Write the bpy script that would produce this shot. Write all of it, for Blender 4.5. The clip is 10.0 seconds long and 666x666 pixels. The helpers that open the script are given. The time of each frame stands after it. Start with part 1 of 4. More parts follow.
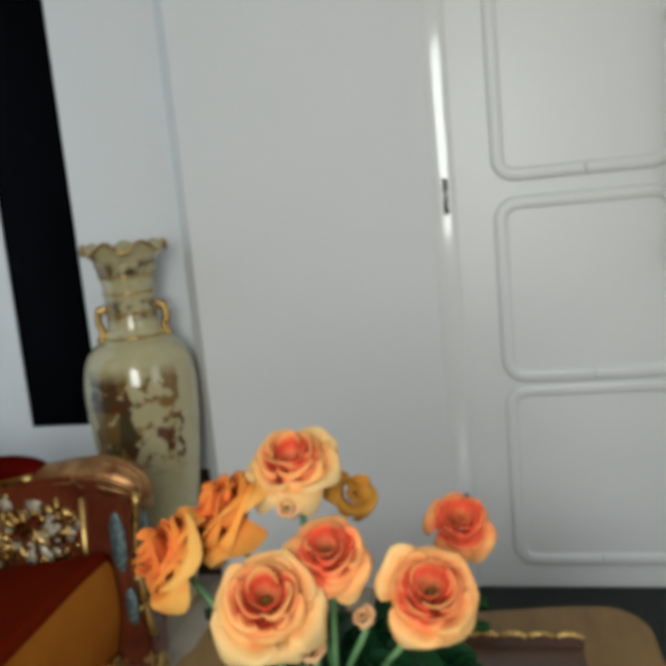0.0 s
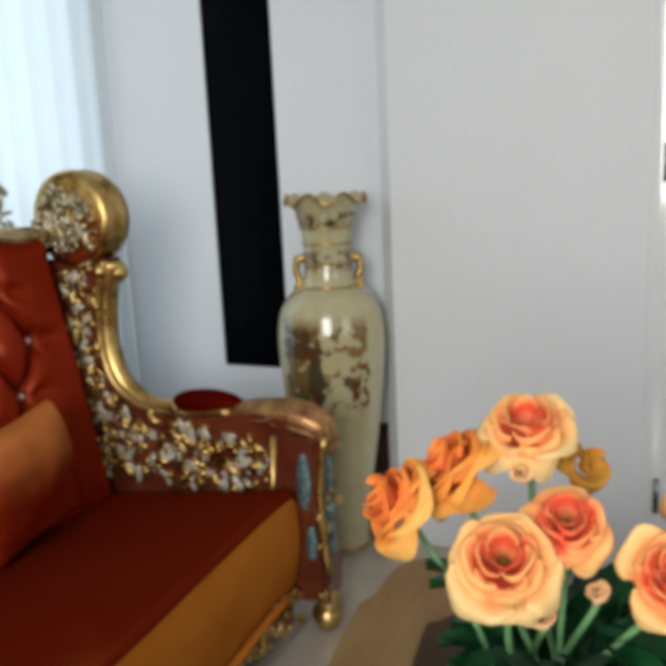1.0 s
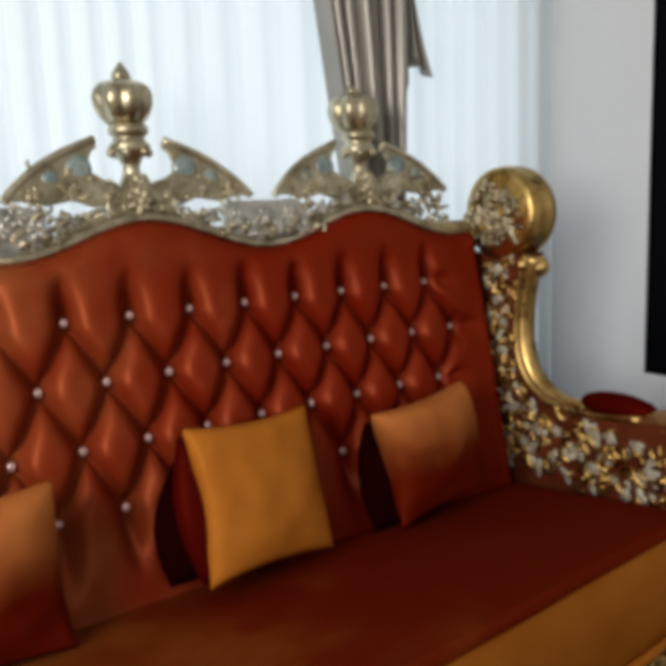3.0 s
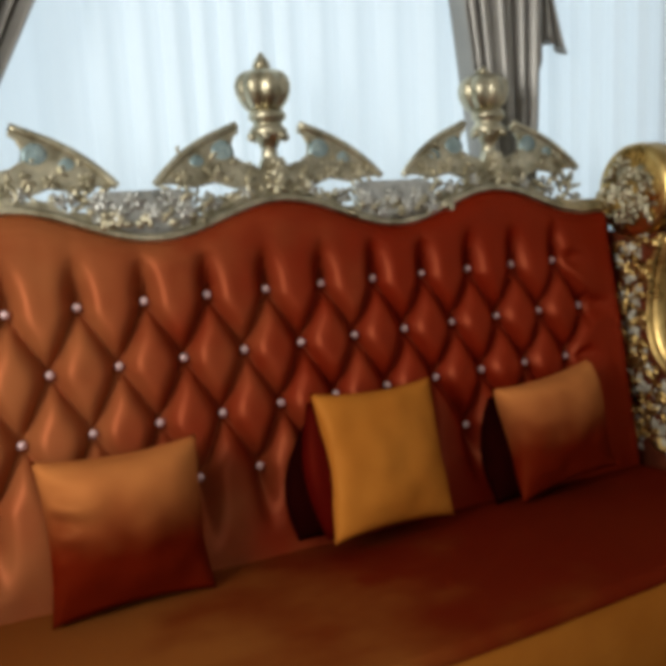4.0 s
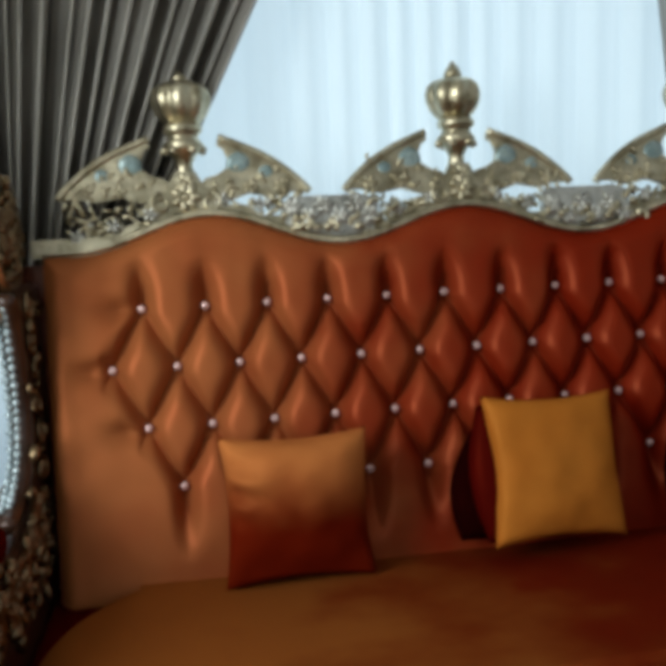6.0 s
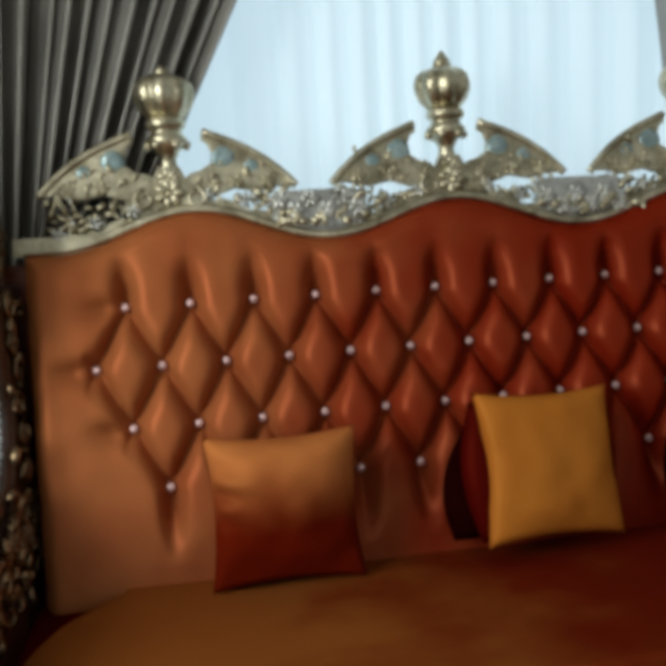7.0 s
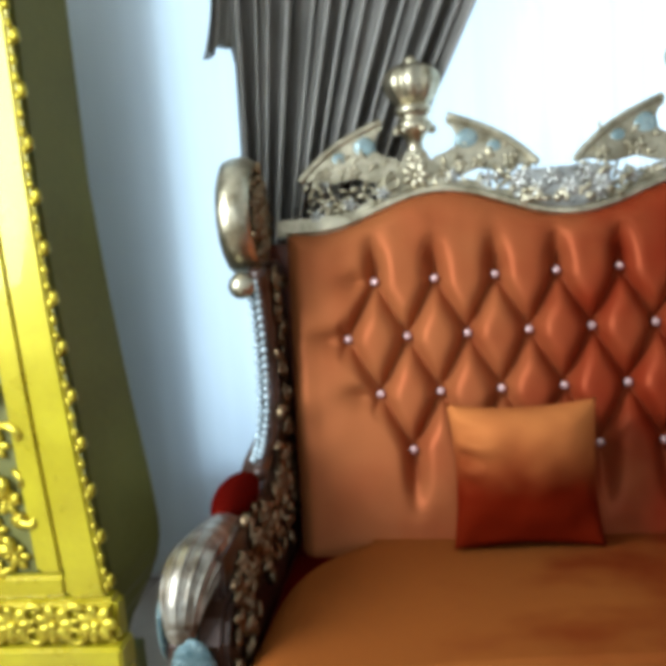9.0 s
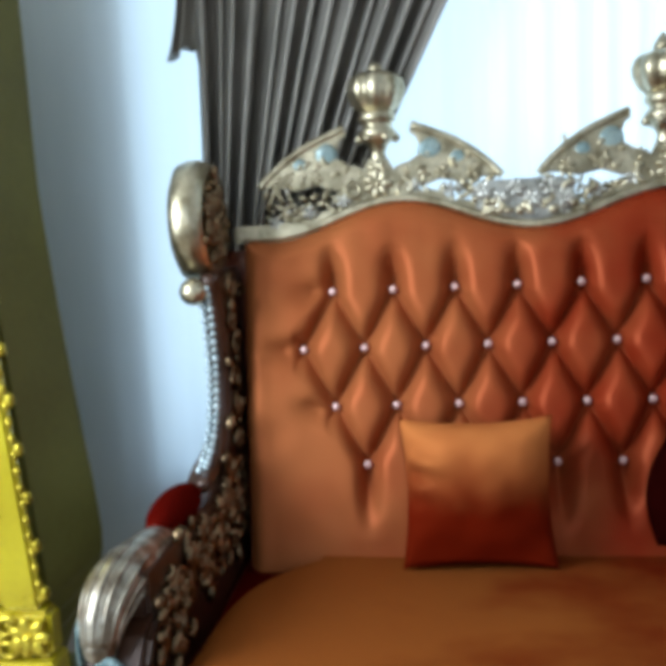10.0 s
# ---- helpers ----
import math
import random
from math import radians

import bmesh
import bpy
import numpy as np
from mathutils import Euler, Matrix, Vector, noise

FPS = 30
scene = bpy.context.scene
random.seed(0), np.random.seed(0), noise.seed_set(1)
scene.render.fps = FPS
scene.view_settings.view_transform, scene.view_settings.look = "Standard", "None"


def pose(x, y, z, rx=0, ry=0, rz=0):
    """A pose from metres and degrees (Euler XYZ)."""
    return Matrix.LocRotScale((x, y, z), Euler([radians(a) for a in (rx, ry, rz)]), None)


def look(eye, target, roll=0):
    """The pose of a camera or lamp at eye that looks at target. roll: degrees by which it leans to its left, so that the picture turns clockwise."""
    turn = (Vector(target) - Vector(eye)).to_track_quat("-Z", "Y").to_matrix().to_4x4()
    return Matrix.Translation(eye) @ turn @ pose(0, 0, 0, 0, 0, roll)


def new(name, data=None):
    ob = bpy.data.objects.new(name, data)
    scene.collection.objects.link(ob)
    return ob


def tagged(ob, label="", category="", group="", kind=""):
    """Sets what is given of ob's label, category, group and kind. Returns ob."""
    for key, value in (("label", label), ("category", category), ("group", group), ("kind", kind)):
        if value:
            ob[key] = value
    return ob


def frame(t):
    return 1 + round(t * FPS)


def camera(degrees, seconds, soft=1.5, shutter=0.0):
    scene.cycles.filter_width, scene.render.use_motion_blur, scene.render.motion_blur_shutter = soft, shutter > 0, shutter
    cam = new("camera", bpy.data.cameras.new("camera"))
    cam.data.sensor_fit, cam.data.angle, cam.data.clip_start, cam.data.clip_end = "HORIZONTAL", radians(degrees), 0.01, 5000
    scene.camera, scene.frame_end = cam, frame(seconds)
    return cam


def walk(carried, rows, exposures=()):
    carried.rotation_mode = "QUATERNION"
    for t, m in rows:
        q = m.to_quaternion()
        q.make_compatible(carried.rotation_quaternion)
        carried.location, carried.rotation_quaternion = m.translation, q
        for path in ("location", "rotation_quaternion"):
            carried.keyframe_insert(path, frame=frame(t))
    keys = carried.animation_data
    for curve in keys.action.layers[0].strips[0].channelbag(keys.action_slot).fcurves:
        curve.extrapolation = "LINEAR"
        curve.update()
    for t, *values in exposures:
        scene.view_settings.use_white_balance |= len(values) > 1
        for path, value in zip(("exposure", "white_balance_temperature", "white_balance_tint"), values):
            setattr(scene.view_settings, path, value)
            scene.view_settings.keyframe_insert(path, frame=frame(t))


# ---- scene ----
cam = camera(46.5, 10.0, soft=6.5)
PATH = [
    (0, (-0.684, -1.8, 1.265), (1.25, -1.393, 0.961), -5.4),
    (0.5, (-0.701, -1.774, 1.269), (1.166, -1.139, 0.938), -3.7),
    (1, (-0.708, -1.726, 1.269), (1.079, -0.913, 0.89), -2.7),
    (1.5, (-0.736, -1.659, 1.276), (0.968, -0.686, 0.889), -3.0),
    (2, (-0.746, -1.644, 1.267), (0.749, -0.365, 0.907), -3.3),
    (2.5, (-0.724, -1.704, 1.26), (0.556, -0.206, 0.916), -2.5),
    (4, (-0.75, -1.849, 1.23), (0.071, -0.058, 0.884), -2.9),
    (4.5, (-0.776, -1.926, 1.234), (-0.187, -0.055, 0.843), -2.7),
    (5, (-0.747, -1.946, 1.232), (-0.31, -0.021, 0.912), -0.9),
    (5.5, (-0.719, -1.947, 1.231), (-0.383, 0.0, 0.923), -1.6),
    (7, (-0.632, -1.906, 1.209), (-0.344, 0.049, 0.9), -3.1),
    (7.5, (-0.618, -1.923, 1.207), (-0.485, 0.044, 0.868), -4.5),
    (8, (-0.645, -1.92, 1.203), (-0.606, 0.054, 0.886), -4.3),
    (8.5, (-0.688, -1.955, 1.195), (-0.773, 0.022, 0.911), -4.5),
    (9, (-0.715, -2.014, 1.186), (-0.965, -0.052, 0.888), -4.5),
    (9.5, (-0.694, -2.05, 1.184), (-1.034, -0.108, 0.85), -3.9),
    (10, (-0.622, -1.957, 1.168), (-0.857, 0.011, 0.9), -3.0),
]
EXPOSURES = [(0, -0.25, 6200, 4), (0.5, -0.04, 6300, 7), (1.0, 0.04, 6200, 8), (2.0, -0.04, 6700, 13), (2.5, -0.16, 6700, 13), (4.0, -0.27, 6350, 8), (4.5, -0.37, 6200, 7), (5.5, -0.36, 5900, 3), (7.0, -0.36, 5950, 2),
             (7.5, 0.22, 5750, 2), (8.0, 0.48, 5700, 1), (8.5, 0.58, 5600, 0), (9.0, 0.42, 5450, 3), (9.5, 0.28, 5400, 3), (10, 0.28, 5400, 3)]
walk(cam, [(t, look(e, g, r)) for t, e, g, r in PATH], EXPOSURES)

# ---- world and light ----
world = bpy.data.worlds.new("world")
scene.world = world
world.use_nodes = True
wn = world.node_tree.nodes
sky = wn.new("ShaderNodeTexSky")
sky.sky_type, sky.sun_disc = "NISHITA", False
sky.sun_elevation, sky.sun_rotation = radians(40), radians(200)
wn["Background"].inputs[1].default_value = 0.12
world.node_tree.links.new(sky.outputs[0], wn["Background"].inputs[0])


def area(name, m, w, h, watts, colour):
    d = bpy.data.lights.new(name, "AREA")
    d.shape, d.size, d.size_y, d.energy, d.color = "RECTANGLE", w, h, watts, colour
    ob = new(name, d)
    ob.matrix_world = m
    return ob


# daylight in the window behind the sofa and an unseen side window; the rear lamp is added fill
area("daylight_window_sofa", look((0.05, 0.60, 1.48), (0.05, -2, 1.4)), 3.3, 1.95, 29, (0.90, 0.97, 1.0))
area("daylight_window_side", look((-2.62, -1.75, 1.75), (0, -0.8, 0.75)), 1.25, 1.65, 80, (1.0, 0.97, 0.92))
area("rear_fill", look((-0.9, -4.35, 1.7), (0.1, 0, 1.0)), 1.6, 1.5, 7, (1.0, 0.97, 0.93))


# ---- materials ----
def material(name):
    m = bpy.data.materials.new(name)
    m.use_nodes = True
    nt = m.node_tree
    return m, nt, nt.nodes["Principled BSDF"]


def surface(name, base, dark, rough=0.5, metal=0.0, scale=8.0, fine=120.0, bump=0.1, sheen=0.0, tint=(1, 1, 1), coat=0.0,
            rough_var=0.12, per_object=0.0, stretch=(1, 1, 1), contrast=(0.3, 0.7), sheen_rough=0.35, specular=0.5):
    """Two scales of noise between two tones, uneven gloss and fine relief."""
    m, nt, b = material(name)
    n, l = nt.nodes, nt.links
    tc, mp = n.new("ShaderNodeTexCoord"), n.new("ShaderNodeMapping")
    mp.inputs["Scale"].default_value = stretch
    l.new(tc.outputs["Object"], mp.inputs[0])
    big, small = n.new("ShaderNodeTexNoise"), n.new("ShaderNodeTexNoise")
    big.inputs["Scale"].default_value, small.inputs["Scale"].default_value = scale, fine
    big.inputs["Detail"].default_value = small.inputs["Detail"].default_value = 4
    l.new(mp.outputs[0], big.inputs[0]), l.new(mp.outputs[0], small.inputs[0])
    add = n.new("ShaderNodeMath")
    add.operation = "MULTIPLY_ADD"
    add.inputs[1].default_value = 0.3
    l.new(small.outputs[0], add.inputs[0]), l.new(big.outputs[0], add.inputs[2])
    rng = n.new("ShaderNodeMapRange")
    rng.inputs[1].default_value, rng.inputs[2].default_value = contrast[0] + 0.15, contrast[1] + 0.15
    l.new(add.outputs[0], rng.inputs[0])
    mix = n.new("ShaderNodeMix")
    mix.data_type = "RGBA"
    mix.inputs[6].default_value, mix.inputs[7].default_value = (*dark, 1), (*base, 1)
    l.new(rng.outputs[0], mix.inputs[0])
    out = mix.outputs[2]
    if per_object:
        info, hsv, amt = n.new("ShaderNodeObjectInfo"), n.new("ShaderNodeHueSaturation"), n.new("ShaderNodeMapRange")
        amt.inputs[3].default_value, amt.inputs[4].default_value = 1 - per_object, 1 + per_object
        l.new(info.outputs["Random"], amt.inputs[0]), l.new(amt.outputs[0], hsv.inputs["Value"]), l.new(out, hsv.inputs["Color"])
        out = hsv.outputs[0]
    l.new(out, b.inputs["Base Color"])
    rr = n.new("ShaderNodeMapRange")
    rr.inputs[3].default_value, rr.inputs[4].default_value = max(0.03, rough - rough_var), min(1, rough + rough_var)
    l.new(big.outputs[0], rr.inputs[0]), l.new(rr.outputs[0], b.inputs["Roughness"])
    b.inputs["Metallic"].default_value = metal
    b.inputs["Specular IOR Level"].default_value = specular
    b.inputs["Coat Weight"].default_value = coat
    b.inputs["Sheen Weight"].default_value, b.inputs["Sheen Roughness"].default_value = sheen, sheen_rough
    b.inputs["Sheen Tint"].default_value = (*tint, 1)
    bp = n.new("ShaderNodeBump")
    bp.inputs["Strength"].default_value, bp.inputs["Distance"].default_value = bump, 0.004
    l.new(small.outputs[0], bp.inputs["Height"]), l.new(bp.outputs[0], b.inputs["Normal"])
    return m


def lustre(m, colour, rough, amount):
    """Adds the soft directional lustre of napped cloth over a material."""
    nt = m.node_tree
    n, l = nt.nodes, nt.links
    gl, mx = n.new("ShaderNodeBsdfGlossy"), n.new("ShaderNodeMixShader")
    gl.inputs["Color"].default_value, gl.inputs["Roughness"].default_value = (*colour, 1), rough
    mx.inputs[0].default_value = amount
    l.new(n["Principled BSDF"].outputs[0], mx.inputs[1]), l.new(gl.outputs[0], mx.inputs[2]), l.new(mx.outputs[0], n["Material Output"].inputs[0])
    return m


def side_lit_velvet(name, warm, deep, rough, lus, amount, x0, x1):
    """Velvet with the side light's fall-off painted along x, broken into brushed patches."""
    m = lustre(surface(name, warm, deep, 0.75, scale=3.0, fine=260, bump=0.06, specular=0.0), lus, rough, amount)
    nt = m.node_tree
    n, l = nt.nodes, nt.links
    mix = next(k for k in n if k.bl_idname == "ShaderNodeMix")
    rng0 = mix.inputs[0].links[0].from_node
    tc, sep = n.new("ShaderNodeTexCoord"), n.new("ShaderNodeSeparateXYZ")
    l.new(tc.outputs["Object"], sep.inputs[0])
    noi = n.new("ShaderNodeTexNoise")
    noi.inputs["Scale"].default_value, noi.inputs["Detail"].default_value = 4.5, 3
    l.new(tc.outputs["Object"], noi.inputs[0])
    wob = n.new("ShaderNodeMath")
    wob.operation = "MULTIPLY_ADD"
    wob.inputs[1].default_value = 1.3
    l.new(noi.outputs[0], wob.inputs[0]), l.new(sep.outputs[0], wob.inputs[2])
    side_light = n.new("ShaderNodeMapRange")
    side_light.interpolation_type = "SMOOTHSTEP"
    side_light.inputs[1].default_value, side_light.inputs[2].default_value = x0 + 0.65, x1 + 0.65
    side_light.inputs[3].default_value, side_light.inputs[4].default_value = 1.0, 0.0
    l.new(wob.outputs[0], side_light.inputs[0])
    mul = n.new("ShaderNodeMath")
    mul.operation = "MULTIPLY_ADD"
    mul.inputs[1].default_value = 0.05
    l.new(rng0.outputs[0], mul.inputs[0]), l.new(side_light.outputs[0], mul.inputs[2])
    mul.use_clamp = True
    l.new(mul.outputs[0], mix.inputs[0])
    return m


# warm to deep along x carries the light fading across the sofa
VELVET = side_lit_velvet("velvet_rust", (0.335, 0.109, 0.034), (0.165, 0.0060, 0.0007), 0.42, (0.95, 0.26, 0.11), 0.07, -1.15, 0.26)
VELVET_SEAT = side_lit_velvet("velvet_seat", (0.215, 0.063, 0.011), (0.095, 0.002, 0.0004), 0.65, (0.85, 0.30, 0.09), 0.045, -0.75, 0.20)
VELVET_DEEP = lustre(surface("velvet_pad", (0.065, 0.002, 0.001), (0.045, 0.0015, 0.0008), 0.75, scale=6, fine=260, bump=0.06, specular=0.0), (0.5, 0.05, 0.02), 0.5, 0.035)
# near-black maroon for the shade between pillows and backrest
GAP_SHADE = surface("gap_shade_maroon", (0.016, 0.0012, 0.0008), (0.008, 0.0008, 0.0006), 0.85, scale=6, fine=260, bump=0.06, specular=0.0)
SATIN = lustre(surface("satin_ochre", (0.46, 0.155, 0.020), (0.38, 0.115, 0.013), 0.7, scale=6, fine=300, bump=0.05, specular=0.0), (0.9, 0.42, 0.10), 0.5, 0.05)
BRONZE = surface("dark_bronze_leaf", (0.34, 0.24, 0.13), (0.10, 0.06, 0.03), 0.32, 0.9, scale=24, fine=90, bump=0.25, rough_var=0.12)
SATIN_SHADED = lustre(surface("satin_shaded_low", (0.52, 0.175, 0.045), (0.115, 0.0050, 0.0005), 0.7, scale=6, fine=300, bump=0.05, specular=0.0), (0.95, 0.42, 0.14), 0.58, 0.03)


def paint_shade(m, z0, z1):
    """Paints shade low on cloth: second colour at z0, first at z1, uneven edge."""
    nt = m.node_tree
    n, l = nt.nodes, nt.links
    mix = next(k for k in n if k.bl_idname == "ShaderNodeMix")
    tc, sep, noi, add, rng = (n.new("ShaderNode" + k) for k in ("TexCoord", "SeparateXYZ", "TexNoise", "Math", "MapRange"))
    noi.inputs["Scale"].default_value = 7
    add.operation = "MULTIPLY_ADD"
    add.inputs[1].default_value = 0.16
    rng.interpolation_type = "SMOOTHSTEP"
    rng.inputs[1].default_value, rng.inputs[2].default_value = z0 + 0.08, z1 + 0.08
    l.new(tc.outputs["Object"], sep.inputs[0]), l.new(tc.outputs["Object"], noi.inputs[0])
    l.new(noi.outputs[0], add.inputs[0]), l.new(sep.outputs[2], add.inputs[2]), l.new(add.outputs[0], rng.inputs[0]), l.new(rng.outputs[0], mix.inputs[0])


# lit top and shaded foot of two pillows, put into the satin colour
paint_shade(SATIN_SHADED, -0.05, 0.19)
GOLD = surface("gilding", (0.72, 0.50, 0.19), (0.33, 0.19, 0.05), 0.3, 1.0, scale=14, fine=90, bump=0.25, rough_var=0.12)
CHAMPAGNE = surface("champagne_leaf", (0.72, 0.65, 0.47), (0.29, 0.25, 0.16), 0.36, 1.0, scale=18, fine=90, bump=0.25)
SILVER = surface("silver_leaf", (0.74, 0.73, 0.68), (0.36, 0.35, 0.31), 0.3, 0.9, scale=22, fine=120, bump=0.2)
PEARL = surface("pearl_inlay", (0.34, 0.42, 0.41), (0.18, 0.25, 0.25), 0.25, 0.3, scale=22, fine=120, bump=0.1)
TEAL = surface("teal_inlay", (0.20, 0.27, 0.27), (0.05, 0.10, 0.11), 0.25, 0.4, scale=70, fine=160, bump=0.9)
GILT_WOOD = surface("gilt_over_mahogany", (0.50, 0.29, 0.12), (0.20, 0.08, 0.03), 0.36, 0.8, scale=16, fine=90, bump=0.25)
PALE_LEAF = surface("pale_leaf_gilding", (0.62, 0.58, 0.46), (0.38, 0.34, 0.25), 0.42, 0.25, scale=24, fine=90, bump=0.25)
WORN_SILVER = surface("worn_silver_leaf", (0.52, 0.48, 0.39), (0.14, 0.105, 0.07), 0.4, 0.9, scale=30, fine=110, bump=0.3)
GLASS_BEAD = surface("pale_glass_bead", (0.66, 0.76, 0.79), (0.48, 0.58, 0.62), 0.2, 0.3, scale=40, fine=120, bump=0.0)
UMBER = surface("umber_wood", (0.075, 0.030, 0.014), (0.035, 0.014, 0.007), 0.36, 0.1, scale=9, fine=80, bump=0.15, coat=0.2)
MAHOGANY = surface("mahogany_gilt", (0.20, 0.045, 0.015), (0.09, 0.017, 0.008), 0.32, 0.15, scale=9, fine=80, bump=0.15, coat=0.4)
CRYSTAL = surface("crystal_button", (0.80, 0.56, 0.52), (0.66, 0.42, 0.40), 0.22, 0.45, scale=60, fine=300, bump=0.0, rough_var=0.05)
PAINT = surface("wall_paint", (0.74, 0.75, 0.77), (0.70, 0.71, 0.73), 0.6, scale=1.3, fine=70, bump=0.06)
PAINT_BEAD = surface("bead_paint", (0.78, 0.79, 0.79), (0.74, 0.75, 0.76), 0.12, scale=2.0, fine=60, bump=0.0, rough_var=0.04, coat=0.5)
PAINT_GLOSS = surface("door_paint", (0.76, 0.77, 0.77), (0.72, 0.73, 0.74), 0.36, scale=2.0, fine=60, bump=0.05, rough_var=0.08)
CEILING = surface("ceiling_paint", (0.78, 0.78, 0.76), (0.74, 0.74, 0.72), 0.8, scale=1.5, fine=60, bump=0.05)
TILE = surface("floor_tile", (0.46, 0.40, 0.33), (0.38, 0.325, 0.26), 0.16, scale=5, fine=60, bump=0.02, per_object=0.05, rough_var=0.06)
GROUT = surface("grout", (0.24, 0.21, 0.18), (0.18, 0.16, 0.13), 0.8, scale=20, fine=120)
BLACK_GLASS = surface("black_glass", (0.0018, 0.0018, 0.003), (0.001, 0.001, 0.002), 0.25, scale=3, fine=40, bump=0.0, rough_var=0.06, specular=0.03)
DARK_WOOD = surface("dark_wood", (0.050, 0.024, 0.011), (0.024, 0.011, 0.006), 0.55, scale=5, fine=60, stretch=(1, 1, 6), bump=0.1, specular=0.2)
STEEL = surface("hinge_steel", (0.35, 0.35, 0.34), (0.22, 0.22, 0.21), 0.35, 0.9, scale=30, fine=120)
TABLE_TOP = surface("table_lacquer", (0.25, 0.15, 0.055), (0.17, 0.095, 0.033), 0.5, scale=4, fine=60, bump=0.05, stretch=(1, 5, 1), specular=0.25)
DRAPE = lustre(surface("drape_satin", (0.27, 0.255, 0.23), (0.15, 0.14, 0.125), 0.6, scale=5, fine=240, bump=0.08, specular=0.1), (0.78, 0.74, 0.68), 0.38, 0.22)
YELLOW = surface("yellow_lacquer", (0.56, 0.47, 0.010), (0.44, 0.35, 0.007), 0.3, 0.25, scale=7, fine=70, bump=0.1, coat=0.3)
YELLOW_GILT = surface("yellow_gilding", (0.78, 0.64, 0.06), (0.36, 0.27, 0.02), 0.34, 0.85, scale=20, fine=90, bump=0.2)
OLIVE = surface("olive_board", (0.16, 0.155, 0.034), (0.115, 0.11, 0.022), 0.55, scale=4, fine=60, bump=0.08)
MAT_DARK = surface("doormat_weave", (0.018, 0.024, 0.022), (0.010, 0.013, 0.012), 0.9, scale=30, fine=200, bump=0.4)


def petal_cloth(name, stops, reach):
    """Dyed petal cloth: its colour runs from the heart of the flower to the tips, with uneven edges."""
    m = surface(name, (0.8, 0.4, 0.15), (0.7, 0.3, 0.1), 0.6, scale=14, fine=90, bump=0.1, specular=0.12)
    nt = m.node_tree
    n, l = nt.nodes, nt.links
    b = n["Principled BSDF"]
    tc, ln, noi, add, rng, ramp, hsv, info, amt = (n.new("ShaderNode" + k) for k in ("TexCoord", "VectorMath", "TexNoise", "Math", "MapRange", "ValToRGB", "HueSaturation", "ObjectInfo", "MapRange"))
    ln.operation, add.operation = "LENGTH", "MULTIPLY_ADD"
    noi.inputs["Scale"].default_value, noi.inputs["Detail"].default_value = 55, 3
    add.inputs[1].default_value = 0.02
    rng.inputs[1].default_value, rng.inputs[2].default_value = 0.010, reach + 0.010
    e = ramp.color_ramp.elements
    e[0].position, e[0].color = stops[0][0], (*stops[0][1], 1)
    e[1].position, e[1].color = stops[-1][0], (*stops[-1][1], 1)
    for p, c in stops[1:-1]:
        e.new(p).color = (*c, 1)
    amt.inputs[3].default_value, amt.inputs[4].default_value = 0.86, 1.08
    l.new(tc.outputs["Object"], ln.inputs[0]), l.new(tc.outputs["Object"], noi.inputs[0]), l.new(noi.outputs[0], add.inputs[0]), l.new(ln.outputs["Value"], add.inputs[2])
    l.new(add.outputs[0], rng.inputs[0]), l.new(rng.outputs[0], ramp.inputs[0]), l.new(ramp.outputs[0], hsv.inputs["Color"])
    l.new(info.outputs["Random"], amt.inputs[0]), l.new(amt.outputs[0], hsv.inputs["Value"]), l.new(hsv.outputs[0], b.inputs["Base Color"])
    return m


PETAL = petal_cloth("petal_peach", [(0.0, (0.80, 0.34, 0.12)), (0.30, (0.82, 0.20, 0.09)), (0.44, (0.78, 0.085, 0.04)), (0.56, (0.85, 0.28, 0.10)), (0.74, (0.87, 0.44, 0.15)), (1.0, (0.85, 0.60, 0.27))], 0.052)
PETAL_SIDE = petal_cloth("petal_amber", [(0.0, (0.66, 0.07, 0.025)), (0.5, (0.78, 0.16, 0.035)), (0.8, (0.82, 0.30, 0.05)), (1.0, (0.82, 0.44, 0.11))], 0.058)
PETAL_BUD = surface("petal_bud", (0.86, 0.55, 0.30), (0.80, 0.42, 0.18), 0.6, scale=14, fine=90, bump=0.1, specular=0.15)
PETAL_OCHRE = surface("petal_ochre", (0.62, 0.30, 0.045), (0.42, 0.17, 0.02), 0.6, scale=14, fine=90, bump=0.1, specular=0.15)
HEART = surface("flower_heart", (0.26, 0.15, 0.03), (0.10, 0.08, 0.02), 0.7, scale=60, fine=300, bump=0.3, specular=0.1)
LEAF = surface("leaf_green", (0.012, 0.075, 0.022), (0.005, 0.03, 0.010), 0.45, scale=18, fine=90, bump=0.15, specular=0.15)
STEM = surface("stem_green", (0.16, 0.32, 0.13), (0.09, 0.22, 0.08), 0.5, scale=18, fine=90, bump=0.1)


def sheer_cloth():
    """White voile: half of the light goes straight through, the rest is scattered."""
    m, nt, b = material("sheer_voile")
    n, l = nt.nodes, nt.links
    n.remove(b)
    tr, tl, df = n.new("ShaderNodeBsdfTransparent"), n.new("ShaderNodeBsdfTranslucent"), n.new("ShaderNodeBsdfDiffuse")
    wv, tc = n.new("ShaderNodeTexNoise"), n.new("ShaderNodeTexCoord")
    wv.inputs["Scale"].default_value = 9
    mp = n.new("ShaderNodeMapping")
    mp.inputs["Scale"].default_value = (3.0, 1.0, 0.12)
    l.new(tc.outputs["Object"], mp.inputs[0]), l.new(mp.outputs[0], wv.inputs[0])
    tl.inputs[0].default_value, df.inputs[0].default_value = (0.86, 0.92, 0.94, 1), (0.86, 0.90, 0.92, 1)
    a, c = n.new("ShaderNodeMixShader"), n.new("ShaderNodeMixShader")
    a.inputs[0].default_value = 0.4
    rng = n.new("ShaderNodeMapRange")
